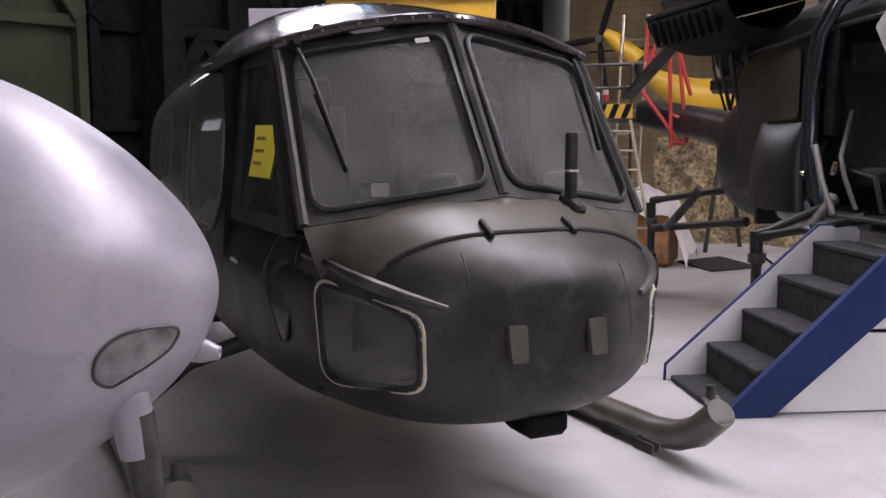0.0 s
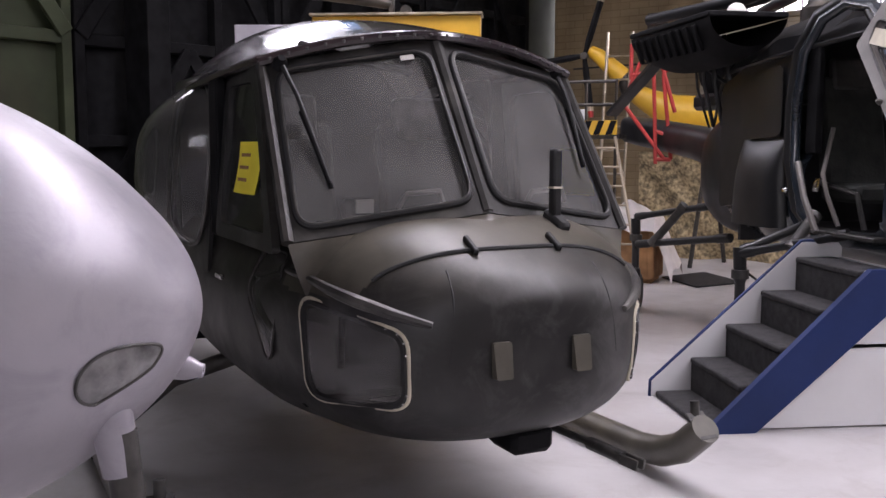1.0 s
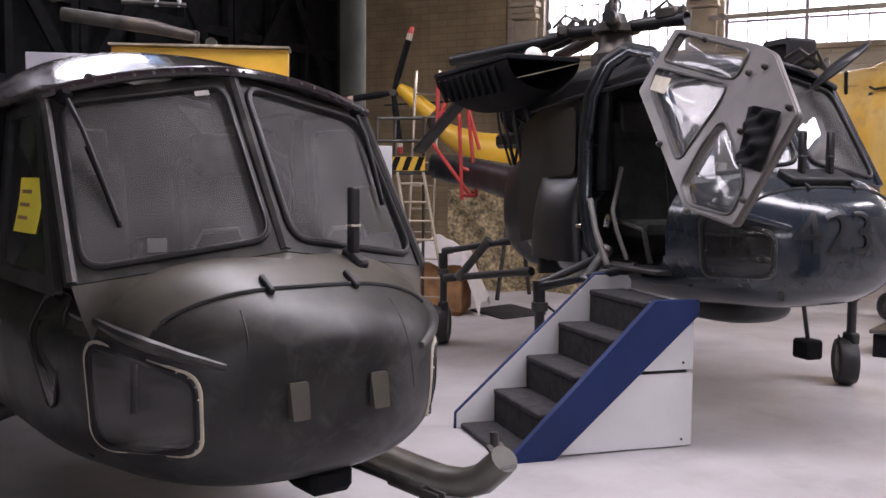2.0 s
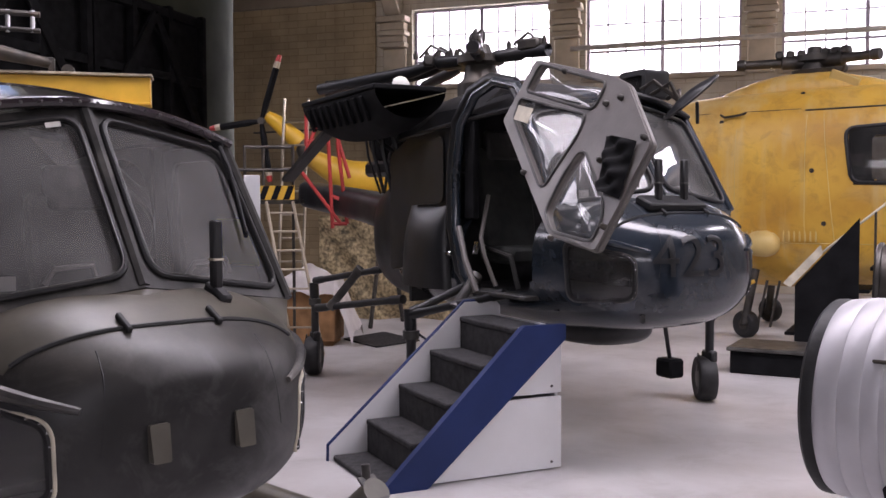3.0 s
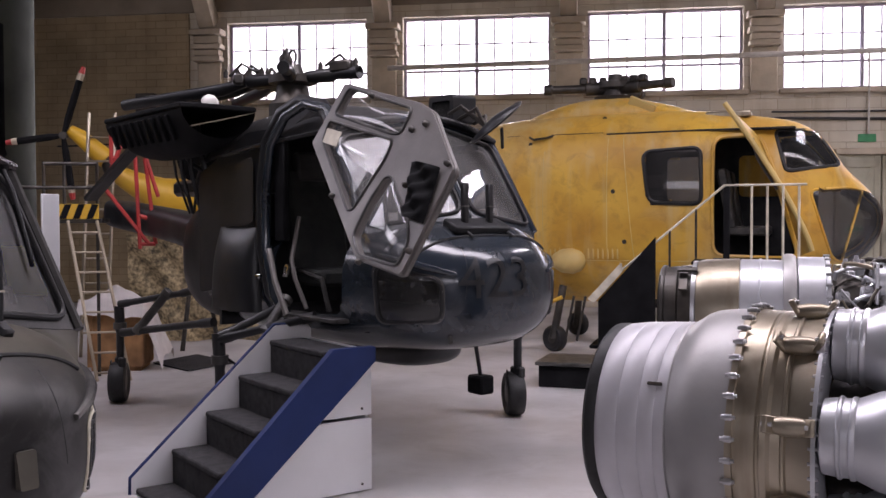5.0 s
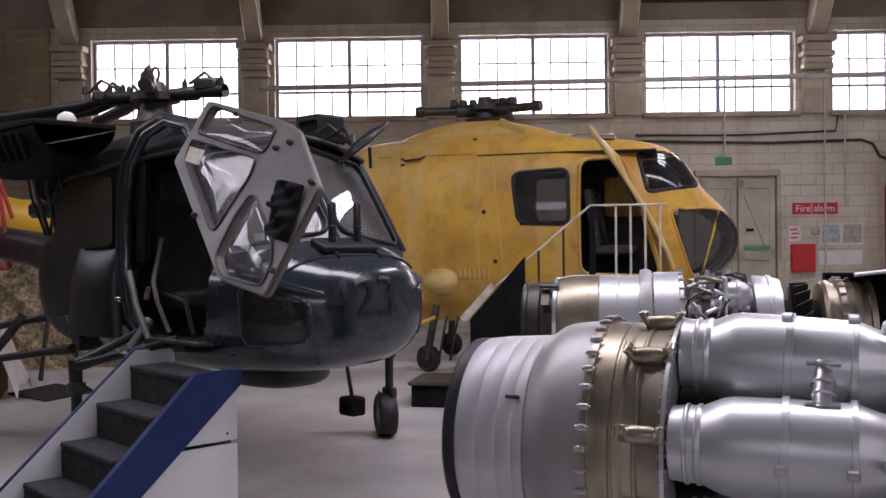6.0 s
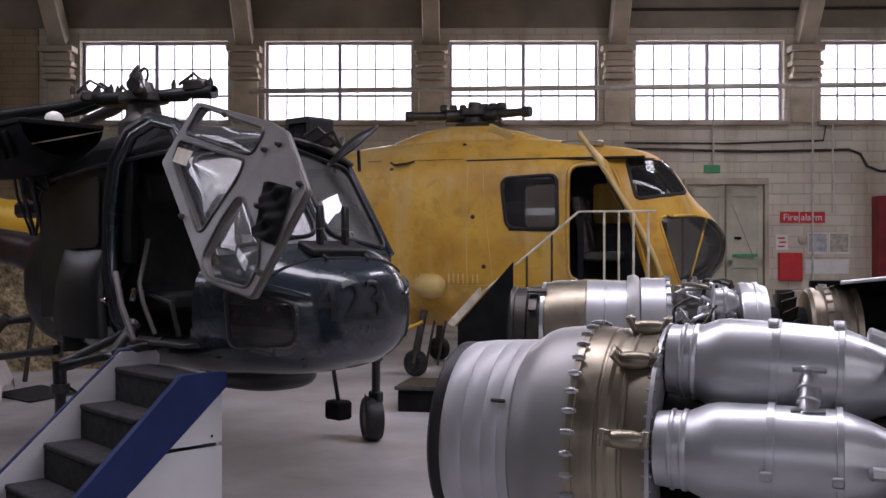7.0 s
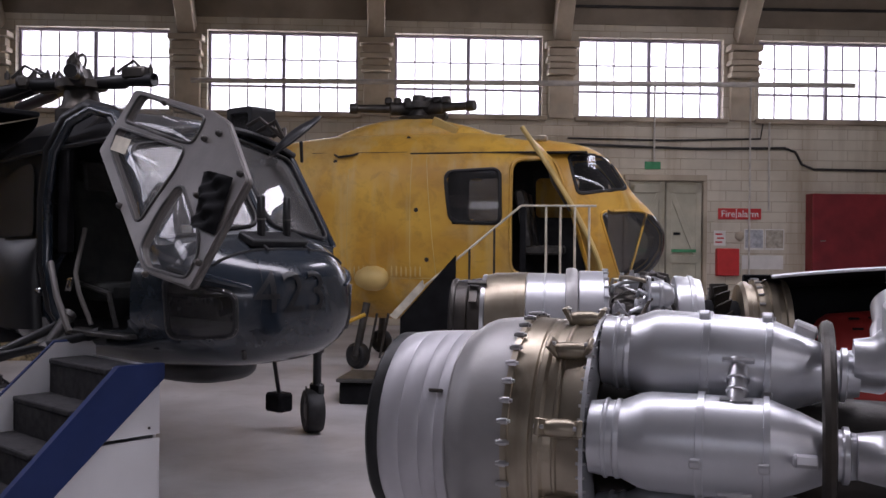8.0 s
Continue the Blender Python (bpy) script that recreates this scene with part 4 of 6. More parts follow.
part("side_panel", Shape().plate(rounded([(-1.84, 0.9), (-2.95, 0.75), (-3.0, 1.70), (-2.2, 1.98), (-1.84, 1.98)], 0.05), [], lambda x, z, d: Vector((x, -0.79 + 0.05 * max(0, z - 1.2) + d, z)), 0.03), "wasp_dark", wasp)
part("fairing", Shape().grid(lambda a, b: (-2.28 - 0.36 * (1 - a * 0.0) * math.cos(math.pi * b) * (1 - 0.15 * a), -0.78 - 0.13 * math.sin(math.pi * b) ** 0.7 * (1 - a ** 4), 0.66 + 0.62 * a), 12, 16), "wasp_dark", wasp)
part("cabin_window", Shape().plate(rounded([(-2.0, 1.30), (-2.55, 1.28), (-2.60, 1.72), (-2.05, 1.80)], 0.08), [], lambda x, z, d: Vector((x, -0.805 + 0.05 * max(0, z - 1.2) - d, z)), 0.008), "smoked", wasp)
part("engine_deck", Shape().box(-3.3, 0, 1.62, 1.5, 1.1, 0.14, 0.04), "wasp_dark", wasp)
part("engine", Shape().lathe([(-0.7, 0.16), (-0.66, 0.24), (-0.2, 0.27), (0.1, 0.25), (0.45, 0.20), (0.62, 0.12)], pose(-3.35, -0.28, 1.90), 24), "black", wasp)
for k, (p, q) in enumerate((((-2.9, -0.66, 1.5), (-3.05, -0.75, 2.1)), ((-3.2, -0.66, 1.4), (-3.15, -0.78, 2.1)), ((-3.5, -0.60, 1.4), (-3.35, -0.78, 2.08)), ((-2.75, -0.66, 1.6), (-3.6, -0.70, 1.95)), ((-3.7, -0.5, 1.4), (-2.9, -0.7, 2.0)), ((-3.9, -0.45, 1.4), (-3.6, -0.75, 2.05)))):
    part("pipe", Shape().tube([p, ((p[0] + q[0]) / 2 + 0.05, (p[1] + q[1]) / 2 - 0.06, (p[2] + q[2]) / 2), q], 0.022 - 0.002 * k, 8), "wasp_dark", wasp)


def cowl(a, b):
    w = math.pi * (0.02 + 0.96 * b)
    return (-3.85 + 1.55 * a, -0.92 - 0.30 * math.cos(w), 2.16 - 0.10 * (1 - a) ** 2 * 0 - 0.34 * math.sin(w) * (1 - 0.35 * abs(2 * a - 1) ** 3))


cw = part("engine_cowl", Shape().grid(cowl, 20, 20), "black", wasp, "black half-round engine cowling hinged open")
part("lid", Shape().box(-3.08, -0.92, 2.17, 1.56, 0.62, 0.04, 0.015), "black", cw)
for k in range(9):
    part("rib", Shape().box(-3.70 + 0.145 * k, -1.20, 2.02, 0.05, 0.03, 0.20, 0.01, Euler((radians(22), 0, 0)).to_matrix()), "black", cw)
part("drooped_blade", Shape().box(-4.35, -0.95, 1.80, 1.15, 0.13, 0.05, 0.02, Euler((0, radians(-27), radians(8))).to_matrix()), "wasp_dark", wasp)

# rotor head and folded blade roots
hub = part("rotor_hub", Shape().lathe([(-0.10, 0.20), (0.0, 0.20), (0.05, 0.15), (0.16, 0.13), (0.18, 0.20), (0.24, 0.20), (0.26, 0.10), (0.34, 0.07)], pose(-2.82, 0, 2.30, 0, -90, 0), 24), "dark_metal", wasp)
for k, (ang, ln, drop) in enumerate(((150, 1.75, -0.14), (172, 1.45, -0.05), (20, 0.62, 0.0), (-35, 0.8, -0.03), (195, 1.6, -0.10))):
    a = radians(ang)
    d = Vector((math.cos(a), -abs(math.sin(a)) if ang in (150,) else math.sin(a), 0))
    o = Vector((-2.82, 0, 2.52))
    arm = part("blade_arm", Shape().tube([o + d * 0.15, o + d * 0.42, o + d * 0.45, o + d * 0.7 + Vector((0, 0, drop * 0.4)), o + d * ln + Vector((0, 0, drop))], [0.05, 0.06, 0.04, 0.055, 0.05], 12), "wasp_dark", hub)
    part("grip", Shape().box(*(o + d * 0.52 + Vector((0, 0, 0.06 + drop * 0.3))), 0.22, 0.10, 0.10, 0.02, Euler((0, 0, a)).to_matrix()), "dark_metal", arm)
    part("link", Shape().tube([o + d * 0.35 + Vector((0, 0, 0.08)), o + d * 0.5 + Vector((0, 0, 0.16)), o + d * 0.62 + Vector((0, 0, 0.06))], 0.014, 6), "frame_grey", arm)
    for j in range(4):
        part("bolt", Shape().lathe([(0, 0.022), (0.05, 0.022), (0.05, 0.012), (0.07, 0.012)], pose(*(o + d * (0.30 + 0.12 * j) + Vector((0, 0, 0.05))), 0, -90, 0), 8), "dark_metal", arm)
part("lifting_eye", Shape().tube([(-2.82 + 0.06 * math.cos(k), 0.0, 2.70 + 0.06 * math.sin(k)) for k in [2 * math.pi * i / 14 for i in range(14)]], 0.012, 6, closed=True), "frame_grey", hub)
part("lamp_glass", Shape().lathe([(0, 0.075), (0.03, 0.07), (0.06, 0.04), (0.07, 0.005)], pose(-3.10, -0.62, 2.30, 0, -60, 0), 16), "paper", wasp)
bx = part("roof_box", Shape().plate(rounded(rect(-1.44, 2.04, -1.15, 2.25), 0.03), [rounded(rect(-1.40, 2.08, -1.19, 2.21), 0.02)], lambda x, z, d: Vector((x, 0.38 + d, z)), 0.22), "wasp_dark", wasp, "dark box with a clear face on the cabin roof")
part("pane", Shape().plate(rect(-1.41, 2.07, -1.18, 2.22), [], lambda x, z, d: Vector((x, 0.395 + d, z)), 0.006), "dark_perspex", bx)
scoop = part("roof_scoop", Shape().grid(lambda a, b: tuple(Vector((-0.76, 0.45, 2.01)) + Vector((0.20, 0.05, 0.12)) * (a * math.cos(2 * math.pi * b)) + Vector((-0.07, 0.10, 0.06)) * (a * math.sin(2 * math.pi * b)) + Vector((0.02, -0.05, 0.03)) * (1 - a * a)), 8, 32), "wasp_dark", wasp, "oval blue-grey hatch cover standing open")
part("rim", Shape().tube([Vector((-0.76, 0.45, 2.01)) + Vector((0.20, 0.05, 0.12)) * math.cos(2 * math.pi * k / 32) + Vector((-0.07, 0.10, 0.06)) * math.sin(2 * math.pi * k / 32) for k in range(32)], 0.010, 6, closed=True), "frame_grey", scoop)
for q in ((-1.14, 0.42, 2.06), (-1.06, 0.50, 2.03), (-1.0, 0.36, 2.07), (-1.10, 0.30, 2.09)):
    part("linkage", Shape().tube([q, (q[0] + 0.10, q[1] + 0.03, q[2] + 0.05), (-0.88, 0.45, 2.0)], 0.016, 6), "dark_metal", scoop)
part("stay", Shape().tube([(-0.72, 0.47, 1.97), (-0.80, 0.55, 1.84)], 0.012, 6), "wasp_dark", scoop)
for y in (-0.14, 0.07):
    x = -0.40
    a = part("aerial", Shape().box(x, y, 1.43, 0.045, 0.045, 0.26, 0.015), "rubber", wasp, "black blade aerial")
    part("band", Shape().box(x, y, 1.41, 0.047, 0.047, 0.012, 0.002), "frame_grey", a)
part("aerial_base", Shape().box(-0.40, -0.035, 1.285, 0.16, 0.46, 0.05, 0.012, Euler((0, radians(22), 0)).to_matrix()), "rubber", wasp)

# the open door: a six-sided frame with three panes and a pouch
A, D_, F_ = Vector((-0.91, -0.70, 2.22)), Vector((0.37, -1.20, 1.04)), Vector((-1.06, -0.85, 1.83))
ex = (D_ - A).normalized()
nd = ex.cross(F_ - A).normalized()
if nd.y > 0:
    nd = -nd
ey = nd.cross(ex)
door_place = lambda u, v, d: A + ex * u + ey * v - nd * d


corner = [(0.004, -0.023), (0.826, 0.45), (1.018, 0.526), (1.512, 0.517), (1.792, -0.015), (1.39, -0.294), (0.168, -0.426)]
panes = [rounded(p, 0.05) for p in (
    [(0.091, 0.008), (0.838, 0.412), (0.919, 0.273), (0.822, 0.203), (0.163, -0.172)],
    [(0.163, -0.227), (0.896, 0.21), (0.964, 0.124), (1.01, -0.064), (1.06, -0.226), (1.016, -0.267), (0.269, -0.332)],
    [(1.089, 0.076), (1.131, 0.122), (1.532, 0.137), (1.664, 0.094), (1.724, -0.016), (1.668, -0.067), (1.402, -0.267), (1.233, -0.272), (1.124, -0.076)])]
dr = part("cockpit_door", Shape().plate(rounded(corner, 0.025), panes, door_place, 0.05), "door_grey", wasp, "open grey-lined cockpit door with clear panes")
for k, p in enumerate(panes):
    c = Vector((sum(q[0] for q in p) / len(p), sum(q[1] for q in p) / len(p)))
    rim = [Vector(q) for q in p]

    def blown(a, b, c=c, rim=rim, bulge=(0.012, 0.040, 0.035)[k]):
        f = b * len(rim)
        i = int(f) % len(rim)
        q = c + (rim[i].lerp(rim[(i + 1) % len(rim)], f - int(f)) - c) * a * 1.02
        return door_place(q.x, q.y, 0.022 - bulge * (1 - a ** 2.2))
    part("pane", Shape().grid(blown, 12, len(rim)), "door_pane", dr, "blown clear door pane")
    part("seal", Shape().tube([door_place(q[0], q[1], -0.002) for q in p], 0.009, 6, closed=True), "frame_grey", dr)
part("edge", Shape().tube([door_place(q[0], q[1], 0.025) for q in rounded(corner, 0.025)], 0.012, 8, closed=True), "door_grey", dr)


def pouch_fn(a, b):
    top = Vector((1.20, 0.292)).lerp(Vector((1.436, 0.455)), a)
    low = Vector((1.50, 0.13)).lerp(Vector((1.66, 0.235)), a)
    q = low.lerp(top, b)
    fold = 0.016 * math.sin(11 * b + 5 * a) + 0.010 * math.sin(23 * b - 9 * a)
    return door_place(q.x, q.y, -0.012 - (0.06 * (1 - 0.6 * b) + fold) * math.sin(math.pi * a) ** 0.5)


part("map_pouch", Shape().grid(pouch_fn, 20, 24), "black", dr, "crumpled black leather map pouch")
part("label", Shape().plate([(0.229, -0.249), (0.406, -0.14), (0.464, -0.219), (0.296, -0.32)], [], lambda u, v, d: door_place(u, v, -0.012 - d), 0.003), "cream", dr)
for u, v in ((0.40, 0.17), (0.98, 0.36), (1.05, 0.46), (1.30, 0.20), (1.72, 0.09), (1.46, -0.27), (0.80, -0.35), (1.45, 0.50)):
    part("fitting", Shape().lathe([(0, 0.018), (0.02, 0.016), (0.03, 0.008)], Matrix.Translation(door_place(u, v, 0)) @ nd.to_track_quat("X", "Z").to_matrix().to_4x4(), 10), "dark_metal", dr)


def hull_text(parent, text, size, y, z, mat):
    cu = bpy.data.curves.new("code", "FONT")
    cu.body, cu.size, cu.align_x, cu.align_y, cu.resolution_u = text, size, "CENTER", "CENTER", 3
    tmp = bpy.data.objects.new("code", cu)
    scene.collection.objects.link(tmp)
    me = bpy.data.meshes.new_from_object(tmp.evaluated_get(bpy.context.evaluated_depsgraph_get()))
    bpy.data.objects.remove(tmp)
    bm = bmesh.new()
    bm.from_mesh(me)
    bmesh.ops.subdivide_edges(bm, edges=bm.edges[:], cuts=3, use_grid_fill=True)
    for v in bm.verts:
        p = (y + v.co.x, z + v.co.y)
        v.co = Vector((hull_front(p[0], p[1]) + 0.012, p[0] * 1.02, p[1]))
    bm.to_mesh(me)
    bm.free()
    me.materials.append(M[mat])
    ob = new("side_number", me)
    ob.parent = parent
    return tagged(ob, "faded black painted number 423")


hull_text(wasp, "423", 0.36, -0.11, 0.95, "number")

# ---- yellow helicopter ----
syc = thing("helicopter", pose(0.35, 14.8, 0, 0, 0, -9), "faded yellow rescue helicopter with open cabin door", "helicopter")
SYC = [(-6.5, 0.14, 2.05, 2.35, 2), (-4.6, 0.30, 1.75, 2.55, 2.1), (-3.2, 0.60, 1.2, 2.80, 2.3), (-2.2, 0.80, 0.86, 2.93, 2.5), (-1.3, 0.88, 0.66, 3.06, 2.7), (-0.4, 0.90, 0.60, 3.12, 2.8), (0.5, 0.90, 0.62, 3.12, 2.8), (1.2, 0.88, 0.68, 3.08, 2.8),
       (1.8, 0.84, 0.78, 3.0, 2.7), (2.3, 0.77, 0.90, 2.90, 2.6), (2.62, 0.68, 1.0, 2.68, 2.5), (2.86, 0.57, 1.10, 2.33, 2.3), (3.08, 0.42, 1.24, 2.10, 2.1), (3.22, 0.25, 1.42, 1.93, 2), (3.28, 0.10, 1.58, 1.80, 2), (3.29, 0.001, 1.69, 1.692, 2)]
cab_win = rounded([(0.60, 1.90), (1.24, 1.88), (1.22, 2.58), (0.52, 2.54)], 0.12)
doorway = rounded([(1.36, 1.25), (2.36, 1.22), (2.05, 2.30), (1.90, 2.72), (1.36, 2.70)], 0.16)
quarter = rounded([(2.06, 2.76), (2.20, 2.26), (2.80, 2.34), (2.52, 2.78)], 0.07)
chin = rounded([(2.46, 2.04), (2.72, 1.20), (3.6, 1.0), (3.6, 1.86), (2.95, 2.07)], 0.10)


def syc_keep(p):
    q = (p.x, p.z)
    return not (inside(q, cab_win) or inside(q, quarter) or inside(q, chin) or (p.y < 0 and inside(q, doorway)))


sb = part("fuselage", Shape().grid(hull_fn(SYC), 190, 190, syc_keep), "yellow", syc)
for nm, poly, mt in (("cabin_window", cab_win, "dark_perspex"), ("quarter_window", quarter, "perspex"), ("chin_window", chin, "dark_perspex")):
    part(nm, Shape().grid(hull_fn(SYC), 190, 190, lambda p, poly=poly: inside((p.x, p.z), poly)), mt, syc, "clear moulded perspex")


def syc_side(x, z, out=0.0):
    row = [float(np.interp(x, [r[0] for r in SYC], [r[k] for r in SYC])) for k in range(5)]
    _, w, zb, zt, n = row
    return (x, -(w * max(0.0, 1 - min(1, abs(z - (zb + zt) / 2) / ((zt - zb) / 2)) ** n) ** (1 / n) + out), z)


def dense_loop(poly, n=4):
    return [tuple(Vector(a).lerp(Vector(b), k / n)) for a, b in zip(poly, poly[1:] + poly[:1]) for k in range(n)]


for poly in (cab_win, quarter):
    part("seal", Shape().tube([syc_side(x, z, 0.004) for x, z in dense_loop(poly)], 0.025, 6, closed=True), "rubber", syc)
part("door_surround", Shape().tube([syc_side(x, z, 0.0) for x, z in dense_loop(doorway)], 0.028, 6, closed=True), "yellow", syc)
part("chin_surround", Shape().tube([syc_side(x, z, 0.002) for x, z in dense_loop([p for p in chin if p[0] < 3.2])], 0.018, 6), "yellow", syc)
for z0, x0, x1 in ((2.78, 0.05, 2.0),):
    part("gutter", Shape().tube([syc_side(x0 + (x1 - x0) * k / 20, z0 + 0.02 * k / 20, 0.004) for k in range(21)], 0.012, 6), "dark_metal", syc)
for x in (-1.6, -0.75, 0.08, 0.27):
    part("panel_seam", Shape().tube([syc_side(x + 0.15 * (k / 20) * (1 if x > 0.2 else 0), 2.72 - 1.55 * k / 20, 0.001) for k in range(21)], 0.006, 5), "yellow_pale", syc)
part("panel_seam", Shape().tube([syc_side(-1.3 + 0.1 * k, 2.80, 0.001) for k in range(14)], 0.006, 5), "dark_metal", syc)
part("belly_seam", Shape().tube([syc_side(-1.8 + 0.1 * k, 1.18, 0.001) for k in range(34)], 0.006, 5), "yellow_pale", syc)
for k in range(12):
    x = -0.72 + 0.062 * k + (0.25 if k > 4 else 0)
    part("louvre", Shape().box(*syc_side(x, 1.27, 0.004), 0.02, 0.02, 0.14, 0.006), "yellow_pale", syc)
part("lamp_fairing", Shape().lathe([(-0.24, 0.01), (-0.2, 0.09), (-0.08, 0.155), (0.06, 0.165), (0.16, 0.13), (0.21, 0.07), (0.22, 0.005)], Matrix.Translation(syc_side(-0.42, 1.17, 0.02)), 24), "yellow_pale", syc, "cream lamp fairing")
for x, z in ((0.16, 2.05), (0.30, 1.42), (-0.95, 2.68), (-0.02, 3.0)):
    part("cap", Shape().lathe([(0, 0.03), (0.012, 0.026)], Matrix.Translation(syc_side(x, z, 0)) @ pose(0, 0, 0, 0, 0, -90), 12), "dark_metal", syc)
part("grab_handle", Shape().tube([syc_side(-0.98, 2.78, 0.0), syc_side(-0.90, 2.74, 0.06), syc_side(-0.72, 2.76, 0.06), syc_side(-0.66, 2.79, 0.0)], 0.016, 6), "dark_metal", syc)
py = part("rotor_pylon", Shape().grid(hull_fn([(-1.3, 0.02, 2.98, 3.02, 2), (-1.0, 0.34, 2.85, 3.14, 2.4), (-0.5, 0.42, 2.8, 3.28, 2.6), (0.1, 0.42, 2.8, 3.32, 2.6), (0.55, 0.38, 2.8, 3.24, 2.5), (0.95, 0.28, 2.85, 3.13, 2.3), (1.2, 0.02, 2.98, 3.02, 2)]), 30, 30), "yellow", syc, "humped yellow rotor pylon")
part("intake", Shape().box(0.42, -0.36, 3.16, 0.36, 0.05, 0.16, 0.03, Euler((radians(20), radians(25), 0)).to_matrix()), "yellow_pale", py)
part("roof_vent", Shape().box(1.5, -0.30, 3.00, 0.55, 0.30, 0.08, 0.03), "bronze", syc)
hb = part("rotor_head", Shape().lathe([(0, 0.26), (0.06, 0.28), (0.08, 0.16), (0.16, 0.14), (0.18, 0.22), (0.26, 0.22), (0.28, 0.10), (0.36, 0.09), (0.37, 0.05)], pose(0, 0, 3.28, 0, -90, 0), 24), "dark_metal", syc)
for ang, ln in ((-170, 0.95), (-18, 0.85), (75, 0.8)):
    a = radians(ang)
    d = Vector((math.cos(a), math.sin(a), 0))
    o = Vector((0, 0, 3.46))
    arm = part("blade_stub", Shape().tube([o + d * 0.1, o + d * 0.38, o + d * 0.4, o + d * (ln - 0.12), o + d * (ln - 0.1), o + d * ln], [0.09, 0.09, 0.06, 0.055, 0.075, 0.07], 12), "dark_metal", hb)
    for j in range(3):
        part("damper", Shape().box(*(o + d * (0.16 + 0.13 * j) + Vector((0, 0, 0.10))), 0.10, 0.14, 0.10, 0.02, Euler((0, 0, a)).to_matrix()), "dark_metal", arm)
# open cabin door leaf, interior, wheels
leaf_fn = lambda a, b: tuple(Vector((2.36 - 0.50 * b ** 1.3, -0.80, 1.26 + 1.46 * b)).lerp(Vector((2.50 - 0.95 * b ** 1.25, -1.38, 1.33 + 1.70 * b)), a))
leaf = part("cabin_door", Shape().grid(leaf_fn, 8, 24), "yellow", syc, "yellow cabin door swung open")
part("edge", Shape().tube([leaf_fn(1, k / 20) for k in range(21)], 0.030, 8), "yellow_pale", leaf)
part("door_stay", Shape().tube([(2.1, -0.82, 2.05), (1.9, -1.1, 2.4), (1.85, -1.3, 2.62)], 0.02, 6), "door_grey", leaf)
part("cabin_floor", Shape().box(1.2, 0, 1.14, 2.6, 1.4, 0.05), "interior", syc)
for x, y in ((0.55, -0.35), (0.55, 0.35), (1.75, -0.38), (1.75, 0.38)):
    seat(syc, x, y, 1.55, "seat" if x < 1 else "frame_grey")
# black sheets added inside so that the open doorway stays dark
part("lining", Shape().plate(rect(0.0, 1.16, 2.55, 2.80), [rounded(rect(1.55, 2.0, 2.15, 2.55), 0.08), rounded(rect(0.6, 1.95, 1.2, 2.55), 0.08)], lambda x, z, w: Vector((x, 0.62 + w, z)), 0.02), "interior", syc)
part("lining", Shape().plate(rect(0.0, -0.72, 2.3, 0.62), [], lambda x, y, w: Vector((x, y, 2.78 + w)), 0.02), "interior", syc)
part("lining", Shape().plate(rect(-0.75, 1.16, 0.62, 2.78), [], lambda y, z, w: Vector((0.02 + w, y, z)), 0.02), "interior", syc)
part("control_column", Shape().tube([(2.3, -0.1, 1.2), (2.2, -0.1, 1.75), (2.3, -0.2, 1.9)], 0.02, 8), "black", syc)
for x, y in ((-0.75, 0.9), (-0.6, -0.95), (2.2, 0.0)):
    r = 0.17
    part("leg", Shape().tube([(x, y, r), (x + 0.1, y * 0.85, 0.85 if x < 0 else 1.05)], 0.05, 10), "dark_metal", syc)
    wheel(syc, x, y + 0.09, r, 0.15, 0.0)
tag = part("tow_bar", Shape().tube([(-0.45, -1.05, 0.72), (-1.25, -1.25, 0.35)], 0.025, 8), "yellow_hot", syc)
for x in (-0.55, -0.35, -0.2):
    part("stay", Shape().tube([(x, -0.85, 0.72), (x - 0.1, -0.9, 0.15)], 0.018, 6), "dark_metal", syc)
# ---- steps ----
steps = thing("display_steps", pose(-2.219, 7.002, 0, 0, 0, 48.2), "white and navy display steps with charcoal carpet treads", "steps")
GO, RISE, WID = 0.225, 0.212, 0.825
for k in range(5):
    z = 0.02 + RISE * k
    t = part("tread", Shape().box(GO * k + GO / 2 + 0.01, -WID / 2, z, GO + 0.03, WID - 0.08, 0.036, 0.012), "carpet", steps)
    if k:
        part("riser", Shape().box(GO * k + 0.012, -WID / 2, z - RISE / 2, 0.02, WID - 0.08, RISE - 0.036, 0.004), "carpet", steps)
side = [(-0.03, 0), (1.21, 0), (1.21, 0.98), (0.94, 0.98), (-0.03, 0.10)]
part("side_panel", Shape().plate(side, [], lambda x, z, d: Vector((x, d - 0.035, z)), 0.03), "white", steps, "white side board with blue edge")
part("edge", Shape().tube([(-0.035, -0.02, 0.0), (-0.035, -0.02, 0.10), (0.94, -0.02, 0.985), (1.21, -0.02, 0.985)], 0.012, 6), "blue", steps)
part("side_panel", Shape().plate([(0.20, 0.01), (1.219, 0.01), (1.219, 0.455), (0.62, 0.455)], [], lambda x, z, d: Vector((x, -WID + 0.03 - d, z)), 0.02), "white", steps)
part("side_panel", Shape().plate([(0.60, 0.478), (1.219, 0.478), (1.219, 0.895), (0.93, 0.895)], [], lambda x, z, d: Vector((x, -WID + 0.03 - d, z)), 0.02), "white", steps)
part("stringer", Shape().plate(rounded([(-0.008, 0.0), (0.291, 0.0), (1.219, 0.815), (1.219, 0.907), (0.927, 0.907)], 0.012), [], lambda x, z, d: Vector((x, -WID + 0.005 - d, z)), 0.05), "blue", steps, "navy blue painted stringer")
part("back_panel", Shape().box(1.20, -WID / 2, 0.445, 0.02, WID - 0.07, 0.88, 0.004), "white", steps)
